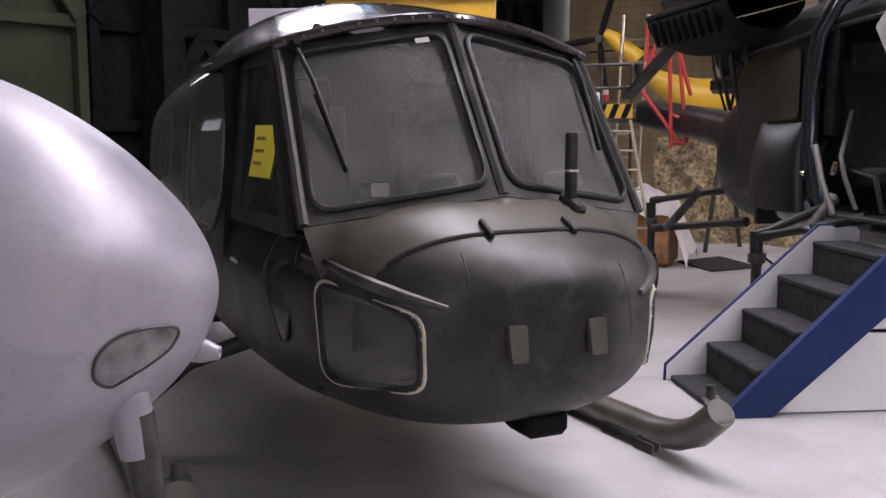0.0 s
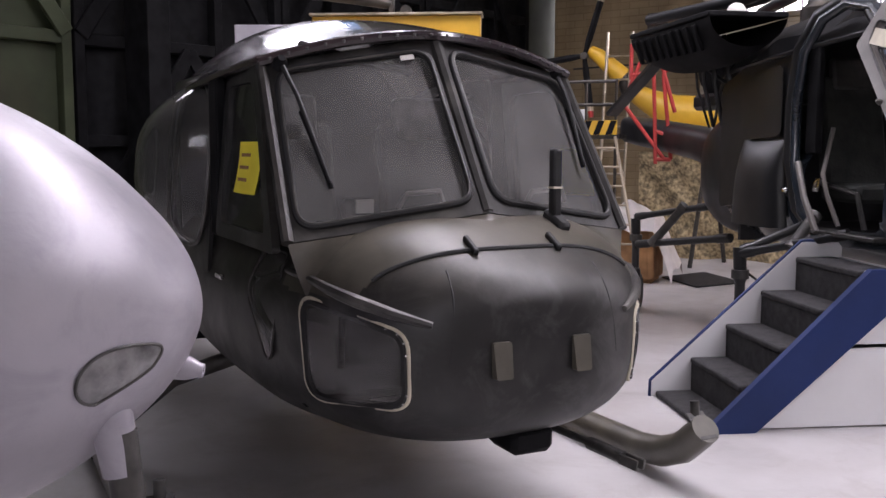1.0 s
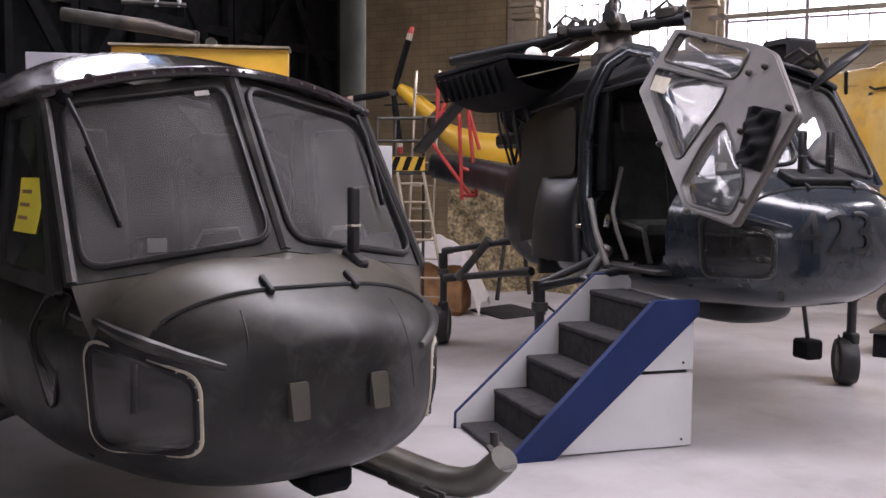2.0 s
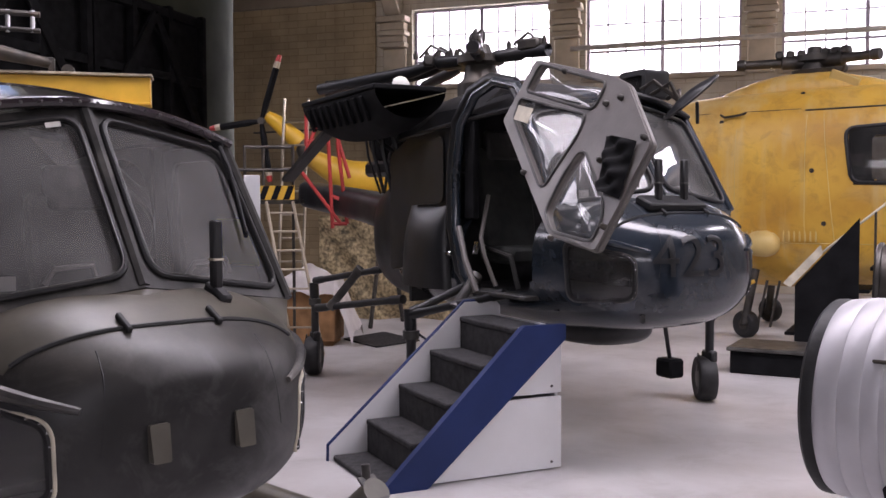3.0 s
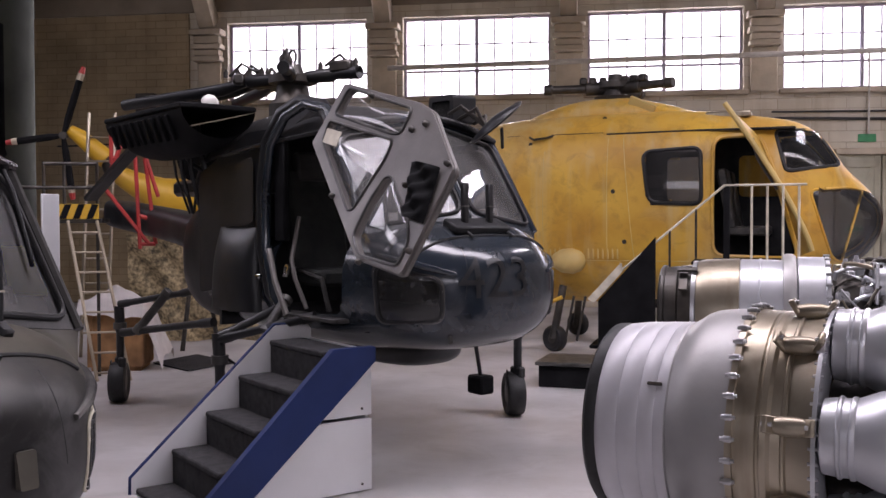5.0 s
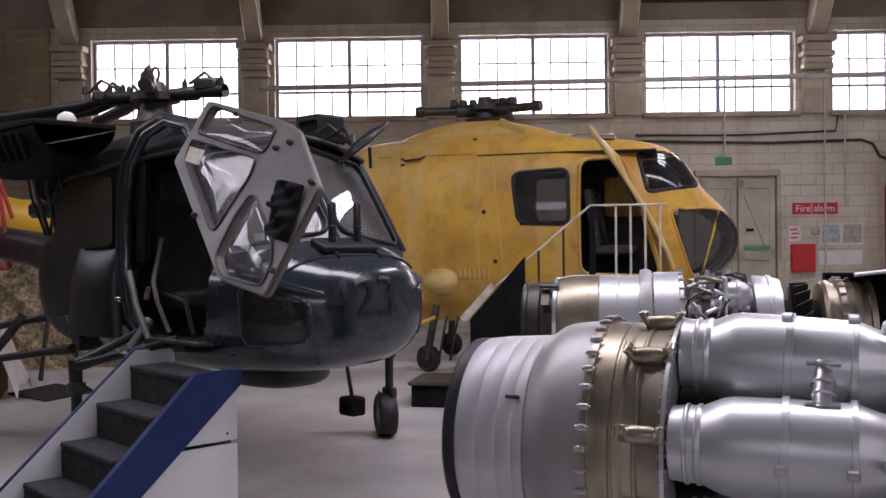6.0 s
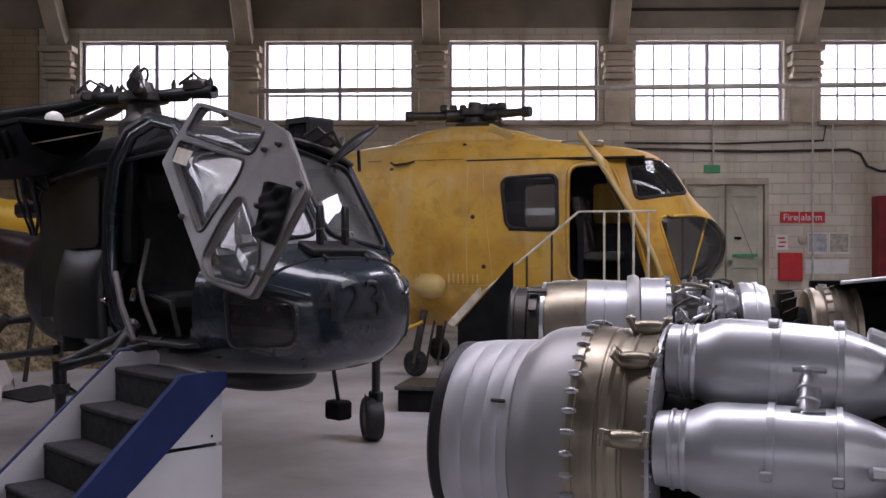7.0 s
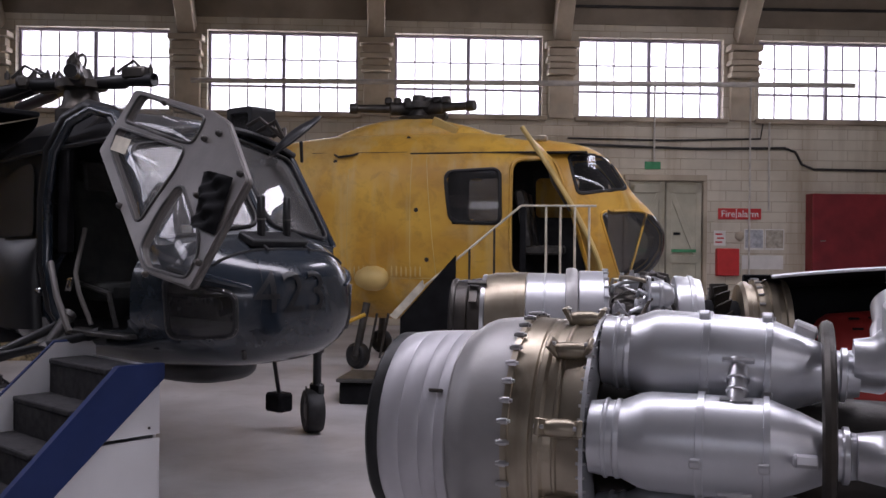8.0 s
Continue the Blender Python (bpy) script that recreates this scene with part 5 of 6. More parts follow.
for x, z in ((1.15, 0.80), (1.15, 0.52), (1.15, 0.05)):
    part("screw", Shape().lathe([(0, 0.009), (0.004, 0.007)], pose(x, -WID + 0.008, z, 0, 0, -90), 10), "dark_metal", steps)


# ---- steps and rail in front of the yellow helicopter ----
access = thing("access_steps", pose(1.05, 12.55, 0, 0, 0, -4), "black access steps with thin pale handrail", "steps")
part("side_board", Shape().plate([(-0.78, 0.05), (-0.15, 0.05), (-0.15, 1.50), (-0.78, 0.78)], [], lambda x, z, d: Vector((x, -d, z)), 0.04), "black", access)
part("top_board", Shape().plate(rounded([(-0.90, 0.80), (-0.82, 0.76), (-0.50, 1.12), (-0.52, 1.22)], 0.02), [], lambda x, z, d: Vector((x, -0.05 - d, z)), 0.03), "cream", access)
for k in range(5):
    part("tread", Shape().box(-0.75 + 0.28 * k, 0.40, 0.25 + 0.24 * k, 0.28, 0.75, 0.04, 0.008), "black", access)
part("landing", Shape().box(1.0, 0.40, 1.22, 1.1, 0.75, 0.05, 0.008), "black", access)
for x in (0.52, 1.48):
    part("post", Shape().box(x, 0.04, 0.60, 0.05, 0.05, 1.2, 0.006), "black", access)
part("handrail", Shape().tube([(-0.85, 0.0, 0.85), (0.58, 0.0, 2.06), (1.42, 0.0, 2.06)], 0.014, 8), "cream", access)
part("newel", Shape().box(0.60, 0.03, 1.62, 0.07, 0.05, 0.86, 0.008), "black", access)
for x in (0.0, 0.28, 0.86, 1.02, 1.18, 1.34):
    top = 2.06 if x > 0.58 else 0.85 + (x + 0.85) * 1.21 / 1.43
    part("baluster", Shape().tube([(x, 0, top - 0.9), (x, 0, top)], 0.014, 6), "cream" if x > 0.5 else "dark_metal", access)
plinth = thing("plinth", pose(0.15, 11.6, 0, 0, 0, -6), "low black display plinth on the floor", "plinth")
part("top", Shape().box(0.35, 0, 0.24, 1.5, 0.7, 0.04, 0.01), "frame_grey", plinth)
part("skirt", Shape().box(0.35, 0, 0.11, 1.44, 0.64, 0.22, 0.01), "black", plinth)

# ---- jet engine in front, with its ring of flame cans ----
eng = thing("jet_engine", pose(0.817, 5.014, -0.407, 0, 0, -18.5) @ Matrix.Diagonal((1.25, 1.25, 1.25, 1)), "silver jet engine with bolted casings and flame cans on a stand", "jet engine")
KA, KR = 0.83, 0.655
up = pose(0, 0, 1.13) @ Matrix.Diagonal((KA, KR, KR, 1))
plain = pose(0, 0, 1.13)


def casing(name, prof, mat, label="", parent=eng, m=up, seg=80):
    return part(name, Shape().lathe(prof, m, seg, (False, False)), mat, parent, label)


casing("nozzle_rim", [(0.035, 0.30), (0.0, 0.345), (-0.012, 0.365), (0.0, 0.382), (0.02, 0.384), (0.035, 0.372)], "rubber", "black rubber ring on the casing end")
part("end_cover", Shape().lathe([(0.03, 0.002), (0.03, 0.36)], up, 64, (False, False)), "dark_metal", eng)
casing("front_casing", [(0.03, 0.374), (0.045, 0.384), (0.10, 0.393), (0.104, 0.390), (0.109, 0.394), (0.165, 0.398), (0.169, 0.395), (0.174, 0.399), (0.215, 0.401), (0.219, 0.398), (0.223, 0.402), (0.252, 0.403)], "pale_casing", "pale lilac-silver painted casing")
casing("step_casing", [(0.252, 0.403), (0.256, 0.399), (0.262, 0.405), (0.285, 0.424), (0.305, 0.442), (0.33, 0.454), (0.36, 0.460), (0.440, 0.468), (0.443, 0.468)], "grey_ring", "smooth grey casing")
fl = casing("bolted_flange", [(0.443, 0.468), (0.444, 0.477), (0.462, 0.477), (0.463, 0.466)], "bronze")
for k in range(40):
    w = 2 * math.pi * (k + 0.3) / 40
    part("bolt", Shape().lathe([(-0.020, 0.008), (-0.010, 0.008), (-0.010, 0.012), (0.010, 0.012), (0.010, 0.007), (0.018, 0.007)], up @ pose(0.453, 0.480 * math.cos(w), 0.480 * math.sin(w)), 8), "steel", fl)
casing("heat_casing", [(0.463, 0.466), (0.52, 0.464), (0.524, 0.457), (0.530, 0.457), (0.534, 0.463), (0.550, 0.462)], "bronze", "heat-tinted bronze casing")
casing("waist_casing", [(0.550, 0.462), (0.560, 0.450), (0.585, 0.447), (0.59, 0.455), (0.597, 0.455), (0.602, 0.447), (0.635, 0.452), (0.67, 0.462)], "bronze")
mf = casing("mounting_flange", [(0.67, 0.450), (0.67, 0.486), (0.682, 0.488), (0.682, 0.30)], "alloy")
for k in range(60):
    w = 2 * math.pi * k / 60
    part("bolt", Shape().lathe([(-0.010, 0.006), (0.018, 0.006)], up @ pose(0.672, 0.478 * math.cos(w), 0.478 * math.sin(w)), 6), "steel", mf)
casing("core", [(0.67, 0.22), (1.9, 0.20)], "dark_metal")
for w in (38, 76, 110, 148, 200, 5, -30):
    a = radians(w)
    lug = part("mounting_lug", Shape().lathe([(-0.050, 0.012), (-0.046, 0.026), (-0.02, 0.034), (0.02, 0.034), (0.046, 0.026), (0.050, 0.012)], up @ pose(0.615, 0, 0, w) @ pose(0, 0, 0.468), 16), "bronze", eng, "heat-stained mounting lug")
    for k in (-1, 1):
        part("ear", Shape().box(0, 0, 0, 0.016, 0.060, 0.060, 0.012, Euler((0, radians(24 * k), 0)).to_matrix()).moved(up @ pose(0.615 + 0.050 * k, 0, 0, w) @ pose(0, 0, 0.488)), "bronze", lug)
        part("bolt", Shape().lathe([(-0.014, 0.008), (0.014, 0.008)], up @ pose(0.615 + 0.056 * k, 0, 0, w) @ pose(0, 0.0, 0.505), 8), "steel", lug)
part("tab", Shape().box(0, 0, 0, 0.045, 0.012, 0.02, 0.004).moved(up @ pose(0.215, 0, 0, 60) @ pose(0, 0, 0.402)), "dark_metal", eng)

CAN = [(0.0, 0.060), (0.01, 0.088), (0.05, 0.092), (0.055, 0.097), (0.062, 0.097), (0.067, 0.092), (0.085, 0.092), (0.09, 0.097), (0.10, 0.097), (0.105, 0.094), (0.16, 0.113), (0.19, 0.118), (0.33, 0.120), (0.332, 0.126), (0.352, 0.126), (0.354, 0.120), (0.52, 0.119), (0.522, 0.125), (0.538, 0.125), (0.54, 0.117), (0.62, 0.095), (0.72, 0.060), (0.74, 0.058), (0.745, 0.066), (0.76, 0.066), (0.765, 0.055), (0.80, 0.05)]
for k in range(6):
    w = 60 * k + 18
    m = plain @ pose(0.565, 0, 0, w) @ pose(0, 0, 0.25) @ Matrix.Diagonal((0.74, 0.95, 0.95, 1))
    can = part("flame_can", Shape().lathe(CAN, m @ pose(0, 0, 0, 0, 3, 0), 40, (True, True)), "alloy", eng, "silver-painted flame can with clamp bands")
    for a, r in ((0.342, 0.126), (0.530, 0.125)):
        for t in (20, 130, 250):
            part("clamp", Shape().box(0, 0, 0, 0.034, 0.020, 0.022, 0.004).moved(m @ pose(a, 0, 0, t) @ pose(0, 0, r + 0.006)), "steel", can)
    mid = plain @ pose(0.565 + 0.33, 0, 0, w + 30) @ pose(0, 0, 0.275) @ Matrix.Diagonal((0.72, 0.72, 0.72, 1))
    link = part("connector", Shape().lathe([(-0.085, 0.040), (-0.07, 0.040), (-0.068, 0.030), (-0.03, 0.030), (-0.026, 0.036), (-0.018, 0.036), (-0.014, 0.030), (0.014, 0.030), (0.018, 0.036), (0.026, 0.036), (0.03, 0.030), (0.068, 0.030), (0.07, 0.040), (0.085, 0.040)], mid @ pose(0, 0, 0, 0, 0, 90), 18), "steel", can)
    for k2 in (-1, 1):
        part("flange", Shape().box(0, 0, 0, 0.10, 0.012, 0.075, 0.004).moved(mid @ pose(0, 0.075 * k2, 0)), "steel", link)
    part("boss", Shape().box(0, 0, 0, 0.07, 0.03, 0.03, 0.008).moved(m @ pose(0.64, -0.02, 0.085, 0, 18, 0)), "steel", can)
    part("burner_elbow", Shape().tube([m @ Vector(p) for p in ((0.78, 0, 0), (0.86, 0, 0.0), (0.93, 0, 0.05), (0.95, 0, 0.13))], [0.05, 0.06, 0.062, 0.07], 16), "alloy", can)
    part("cup", Shape().lathe([(0, 0.075), (0.06, 0.082), (0.12, 0.088), (0.12, 0.080), (0.02, 0.06)], m @ pose(0.95, 0, 0.10, 0, -90, 0), 24, (True, False)), "steel", can)
casing("compressor_casing", [(1.62, 0.20), (1.64, 0.40), (1.70, 0.42), (2.05, 0.44), (2.1, 0.46), (2.13, 0.46), (2.14, 0.20)], "grey_ring")
part("gallery_pipe", Shape().tube([up @ Vector((1.31, 0.47 * math.cos(a), 0.47 * math.sin(a))) for a in [2 * math.pi * k / 40 for k in range(40)]], 0.016, 8, closed=True), "dark_metal", eng)
for x in (0.22, 1.55):
    for s in (-1, 1):
        part("stand_leg", Shape().tube([(x, 0.18 * s, 0.86), (x, 0.34 * s, 0.345)], 0.025, 8), "black", eng)
    part("cradle", Shape().tube([(x, 0.318 * math.cos(a), 1.13 + 0.318 * math.sin(a)) for a in [math.pi * (1.15 + 0.70 * k / 16) for k in range(17)]], 0.018, 8), "black", eng)
    part("foot", Shape().box(x, 0, 0.346, 0.10, 0.78, 0.04, 0.008), "black", eng)
part("tie", Shape().box(0.88, 0, 0.391, 1.3, 0.06, 0.05, 0.008), "black", eng)

# ---- second jet engine behind it ----
e2 = thing("jet_engine", pose(0.96, 6.62, 0, 0, 0, -6), "long silver jet engine with banded casings and exposed pipework", "jet engine")
u2 = pose(0, 0, 1.20) @ Matrix.Diagonal((0.86, 0.93, 0.93, 1))
for nm, prof, mt in (("jet_pipe", [(0, 0.22), (0.0, 0.255), (0.012, 0.268), (0.03, 0.268), (0.036, 0.258), (0.10, 0.264), (0.106, 0.258), (0.112, 0.266), (0.18, 0.272)], "dark_metal"),
                     ("clamp_band", [(0.18, 0.272), (0.184, 0.292), (0.205, 0.292), (0.209, 0.282)], "steel"),
                     ("exhaust_casing", [(0.209, 0.290), (0.26, 0.302), (0.42, 0.306), (0.436, 0.306), (0.44, 0.298)], "bronze"),
                     ("turbine_casing", [(0.44, 0.298), (0.446, 0.304), (0.54, 0.303), (0.544, 0.308), (0.550, 0.308), (0.554, 0.303), (0.665, 0.300)], "alloy"),
                     ("main_flange", [(0.665, 0.300), (0.668, 0.328), (0.69, 0.334), (0.715, 0.334), (0.735, 0.322), (0.738, 0.305)], "grey_ring"),
                     ("combustor_casing", [(0.738, 0.305), (0.745, 0.318), (0.88, 0.318), (0.884, 0.324), (0.905, 0.324), (0.91, 0.25)], "alloy"),
                     ("inner_casing", [(0.91, 0.235), (1.30, 0.215)], "dark_metal"),
                     ("compressor_casing", [(1.28, 0.16), (1.285, 0.292), (1.30, 0.298), (1.36, 0.292), (1.364, 0.300), (1.385, 0.300), (1.39, 0.288), (1.43, 0.280), (1.435, 0.17)], "alloy"),
                     ("shaft_housing", [(1.43, 0.17), (1.66, 0.17)], "black"),
                     ("intake_ring", [(1.64, 0.15), (1.645, 0.255), (1.665, 0.272), (1.69, 0.272), (1.694, 0.258), (1.72, 0.258), (1.725, 0.282), (1.755, 0.286), (1.76, 0.262), (1.79, 0.260), (1.795, 0.284), (1.83, 0.286), (1.835, 0.270), (1.865, 0.268), (1.87, 0.284), (1.90, 0.282), (1.905, 0.2)], "bronze")):
    part(nm, Shape().lathe(prof, u2, 72, (False, False)), mt, e2)
rnd = random.Random(5)
for k in range(30):
    w = 2 * math.pi * k / 30
    part("bolt", Shape().lathe([(-0.016, 0.008), (0.016, 0.008)], u2 @ pose(0.895, 0.326 * math.cos(w), 0.326 * math.sin(w)), 6), "steel", e2)
    part("bolt", Shape().lathe([(-0.016, 0.007), (0.016, 0.007)], u2 @ pose(1.74, 0.286 * math.cos(w), 0.286 * math.sin(w)), 6), "steel", e2)
for k in range(22):
    part("stator_blade", Shape().box(0, 0, 0, 0.10, 0.006, 0.09, 0.002, Euler((0, 0, radians(28))).to_matrix()).moved(u2 @ pose(1.54, 0, 0, 360 * k / 22) @ pose(0, 0, 0.215)), "dark_metal", e2)
for k in range(34):
    a0, x0, r0 = radians(rnd.uniform(-80, 95)), rnd.uniform(0.92, 1.14), rnd.uniform(0.245, 0.325)
    turn = rnd.uniform(0.15, 0.7) * rnd.choice((-1, 1))
    p = [u2 @ Vector((x0 + dx, -r0 * kk * math.sin(a0 + turn * f), r0 * kk * math.cos(a0 + turn * f))) for dx, f, kk in ((0, 0, 0.86), (0.01, 0.02, 1.0), (0.05, 0.35, 1.02), (0.12, 0.7, 1.0), (0.17, 1.0, 0.98), (0.18, 1.0, 0.86))]
    part("pipe", Shape().tube(p, rnd.uniform(0.005, 0.011), 8), rnd.choice(("steel", "dark_metal", "alloy", "bronze")), e2)
for k in range(26):
    a0, x0, r0 = rnd.uniform(-85, 95), rnd.uniform(0.94, 1.27), rnd.uniform(0.235, 0.275)
    here = u2 @ pose(x0, 0, 0, a0) @ pose(0, 0, r0)
    acc = part("accessory", Shape().box(0, 0, 0, rnd.uniform(0.03, 0.08), rnd.uniform(0.03, 0.07), rnd.uniform(0.04, 0.09), 0.010).moved(here), rnd.choice(("steel", "alloy", "dark_metal")), e2)
    part("union", Shape().lathe([(-0.03, 0.012), (-0.012, 0.012), (-0.012, 0.018), (0.012, 0.018), (0.012, 0.012), (0.03, 0.012)], here @ pose(0, 0, 0.03, 0, 90, 0), 8), "steel", acc)
dome = part("fuel_pump", Shape().lathe([(0, 0.075), (0.05, 0.075), (0.055, 0.082), (0.07, 0.082), (0.075, 0.074), (0.11, 0.062), (0.135, 0.036), (0.142, 0.004)], u2 @ pose(1.13, -0.20, 0.20), 24), "alloy", e2, "bright domed fuel pump")
part("mounting_plate", Shape().box(0, 0, 0, 0.018, 0.17, 0.20, 0.006).moved(u2 @ pose(1.125, -0.20, 0.20)), "steel", dome)
for dy, dz in ((-0.07, 0.085), (0.07, 0.085), (-0.07, -0.085), (0.07, -0.085)):
    part("bolt", Shape().lathe([(-0.02, 0.010), (0.02, 0.010)], u2 @ pose(1.13, -0.20 + dy, 0.20 + dz), 6), "dark_metal", dome)
br = part("bracket", Shape().box(0, 0, 0, 0.05, 0.012, 0.16, 0.004).moved(u2 @ pose(0.14, 0, 0, 42) @ pose(0, 0, 0.275, 90)), "dark_metal", e2)
part("clip", Shape().box(0, 0, 0, 0.11, 0.03, 0.014, 0.004).moved(u2 @ pose(0.16, 0, 0, 34) @ pose(0, 0, 0.305)), "dark_metal", br)
for x in (0.35, 1.7):
    part("stand", Shape().box(x, 0, 0.45, 0.08, 0.5, 0.9, 0.01), "black", e2)

# ---- red engine under a black cover ----
red = thing("red_engine", pose(2.78, 6.45, 0, 0, 0, -4), "red cylindrical engine under a raised black cover", "engine")
part("drum", Shape().lathe([(0, 0.05), (0.0, 0.25), (0.03, 0.27), (0.5, 0.31), (0.8, 0.33), (1.2, 0.33)], pose(0, 0, 1.03), 40), "red", red)
for k in range(14):
    part("slot", Shape().box(0, 0, 0, 0.05, 0.012, 0.008, 0.002).moved(pose(0, 0, 1.03) @ pose(0.10 + 0.09 * (k % 7), 0, 0, 30 + 14 * (k // 7)) @ pose(0, 0, 0.298 + 0.006 * (k % 7))), "black", red)
part("cover", Shape().grid(lambda a, b: (-0.30 + 1.6 * a, -0.22 + 0.68 * b, 1.535 + 0.012 * math.sin(math.pi * a) - 0.11 * b - 0.05 * (1 - a) ** 3), 16, 12), "black", red, "black curved cover")
part("cover_edge", Shape().tube([(-0.30 + 1.6 * k / 16, -0.225, 1.535 + 0.012 * math.sin(math.pi * k / 16) - 0.05 * (1 - k / 16) ** 3) for k in range(17)], 0.010, 6), "alloy", red)
part("back_plate", Shape().box(0.5, 0.42, 0.75, 1.6, 0.03, 1.45, 0.01), "black", red)
for k in range(4):
    part("yellow_manifold", Shape().tube([(0.50, -0.30, 1.17 + 0.075 * k), (0.36, -0.32, 1.17 + 0.075 * k), (0.34, -0.33, 1.19 + 0.075 * k), (0.36, -0.34, 1.21 + 0.075 * k), (0.50, -0.36, 1.21 + 0.075 * k)], 0.016, 10), "yellow_hot", red)
part("yellow_column", Shape().tube([(0.47, -0.28, 1.0), (0.45, -0.28, 1.36), (0.52, -0.26, 1.50)], 0.030, 10), "yellow_hot", red)
part("stand", Shape().box(0.6, 0, 0.40, 0.9, 0.4, 0.80, 0.02), "black", red)

# ---- pale silver aircraft nose at the start ----
jet = thing("aircraft_nose", pose(-1.16, 2.91, 0, 0, 0, 42), "pale lilac-silver rounded aircraft nose on a nose leg", "aircraft")
NOSE_Z = 1.20
jet_prof = [(0, 0.001), (-0.004, 0.04), (-0.018, 0.085), (-0.045, 0.14), (-0.095, 0.21), (-0.16, 0.275), (-0.24, 0.345), (-0.35, 0.42), (-0.50, 0.495), (-0.70, 0.56), (-0.95, 0.605), (-1.3, 0.64), (-2.0, 0.66), (-3.2, 0.66)]
fine_prof = [tuple(smooth_rows(jet_prof, k / 80)) for k in range(81)]


def jet_at(x, w, out=0.0):
    """A place on the shell: x behind the tip, w degrees below the level line on the lamp's side."""
    r = float(np.interp(-x, [-p[0] for p in fine_prof], [p[1] for p in fine_prof])) + out
    return (x, -r * math.cos(radians(w)), NOSE_Z - r * math.sin(radians(w)))


jb = part("nose_shell", Shape().lathe(fine_prof, pose(0, 0, NOSE_Z), 80, (False, True)), "lilac", jet, "smooth pale silver nose shell")
part("shell_seam", Shape().tube([jet_at(-0.62 - 0.5 * k / 20, 52 + 4 * k / 20, 0.0005) for k in range(21)], 0.003, 5), "frame_grey", jb)
part("shell_seam", Shape().tube([jet_at(-0.55 - 0.002 * k, -20 + 5 * k, 0.0005) for k in range(21)], 0.002, 5), "lilac", jb)


def lamp_fn(a, b):
    c, s = math.cos(2 * math.pi * b), math.sin(2 * math.pi * b)
    s2 = max(s, -0.72) if c < 2 else s
    return jet_at(-0.125 + 0.072 * a * c, 27 - 14.5 * a * s2, 0.004 + 0.010 * (1 - a * a))


lp = part("landing_lamp", Shape().grid(lamp_fn, 10, 40), "lamp_glass", jet, "oval landing lamp glass let into the nose")
part("rim", Shape().tube([lamp_fn(1, k / 40) for k in range(40)], 0.004, 6, closed=True), "frame_grey", lp)
part("pitot_head", Shape().lathe([(0, 0.034), (0.04, 0.030), (0.065, 0.020), (0.078, 0.017), (0.078, 0.009), (0.065, 0.006)], pose(-0.085, 0.05, NOSE_Z - 0.155, 0, 10, 0), 20), "lilac", jet, "small pale nozzle under the nose")
lg = part("nose_leg", Shape().tube([(-0.165, -0.12, 0.93), (-0.145, -0.12, 0.76), (-0.125, -0.12, 0.55), (-0.11, -0.12, 0.18)], [0.042, 0.038, 0.034, 0.032], 14), "frame_grey", jet, "grey tapered nose leg")
part("leg_fairing", Shape().tube([(-0.19, -0.12, 1.02), (-0.17, -0.12, 0.90), (-0.16, -0.12, 0.83)], [0.052, 0.047, 0.043], 14), "lilac", lg)
part("collar", Shape().lathe([(-0.03, 0.052), (0.03, 0.052), (0.035, 0.045)], pose(-0.13, -0.12, 0.66, 0, -85, 0), 18), "frame_grey", lg)
part("lug", Shape().box(-0.085, -0.13, 0.64, 0.03, 0.05, 0.12, 0.006), "dark_metal", lg)
part("foot_plate", Shape().box(-0.075, -0.14, 0.585, 0.10, 0.07, 0.012, 0.003), "frame_grey", lg)
wheel(jet, -0.105, -0.12, 0.17, 0.12, 0.0)
rear = part("rear_trestle", Shape().box(-2.4, 0, 0.27, 0.3, 0.9, 0.54, 0.02), "black", jet)

# ---- on the window wall ----
def wall_box(u, z, w, h, d, b=0.006, v=0.0):
    return Shape().box(*on_wall(u, z, v - d / 2), w, d, h, b, BUILDING.to_3x3())


dd = tagged(new("door_1"), "pale green-cream braced double doors, closed", "", "", "structure")
dd.matrix_world = BUILDING @ pose(4.22, -0.01, 0)
for k in range(2):
    lf = part("door_leaf", Shape().box(0.37 + 0.75 * k, -0.03, 1.45, 0.73, 0.05, 2.9, 0.008), "door_paint", dd)
    for z in (0.2, 1.35, 2.75):
        part("rail", Shape().box(0.37 + 0.75 * k, -0.07, z, 0.72, 0.03, 0.16, 0.006), "door_paint", lf)
    for x in (0.07, 0.67):
        part("stile", Shape().box(x + 0.75 * k, -0.07, 1.45, 0.11, 0.03, 2.86, 0.006), "door_paint", lf)
    part("brace", Shape().box(0.37 + 0.75 * k, -0.068, 2.05, 0.10, 0.026, 1.40, 0.006, Euler((0, radians(-22 if k else 22), 0)).to_matrix()), "door_paint", lf)
    part("plate", Shape().box(0.37 + 0.75 * k, -0.09, 1.52, 0.5, 0.006, 0.06, 0.002), "sign_green", lf)
part("door_frame", Shape().box(0.745, -0.06, 2.97, 1.66, 0.14, 0.12, 0.01), "conc", dd)
for x in (-0.05, 1.54):
    part("door_frame", Shape().box(x, -0.06, 1.455, 0.08, 0.14, 2.91, 0.01), "conc", dd)
part("letter_plate", Shape().box(0.98, -0.09, 1.86, 0.14, 0.01, 0.05, 0.003), "black", dd)
ex_s = tagged(part("exit_sign", wall_box(4.72, 3.22, 0.32, 0.15, 0.03), "sign_green"), "small green emergency exit sign above the doors", "sign")


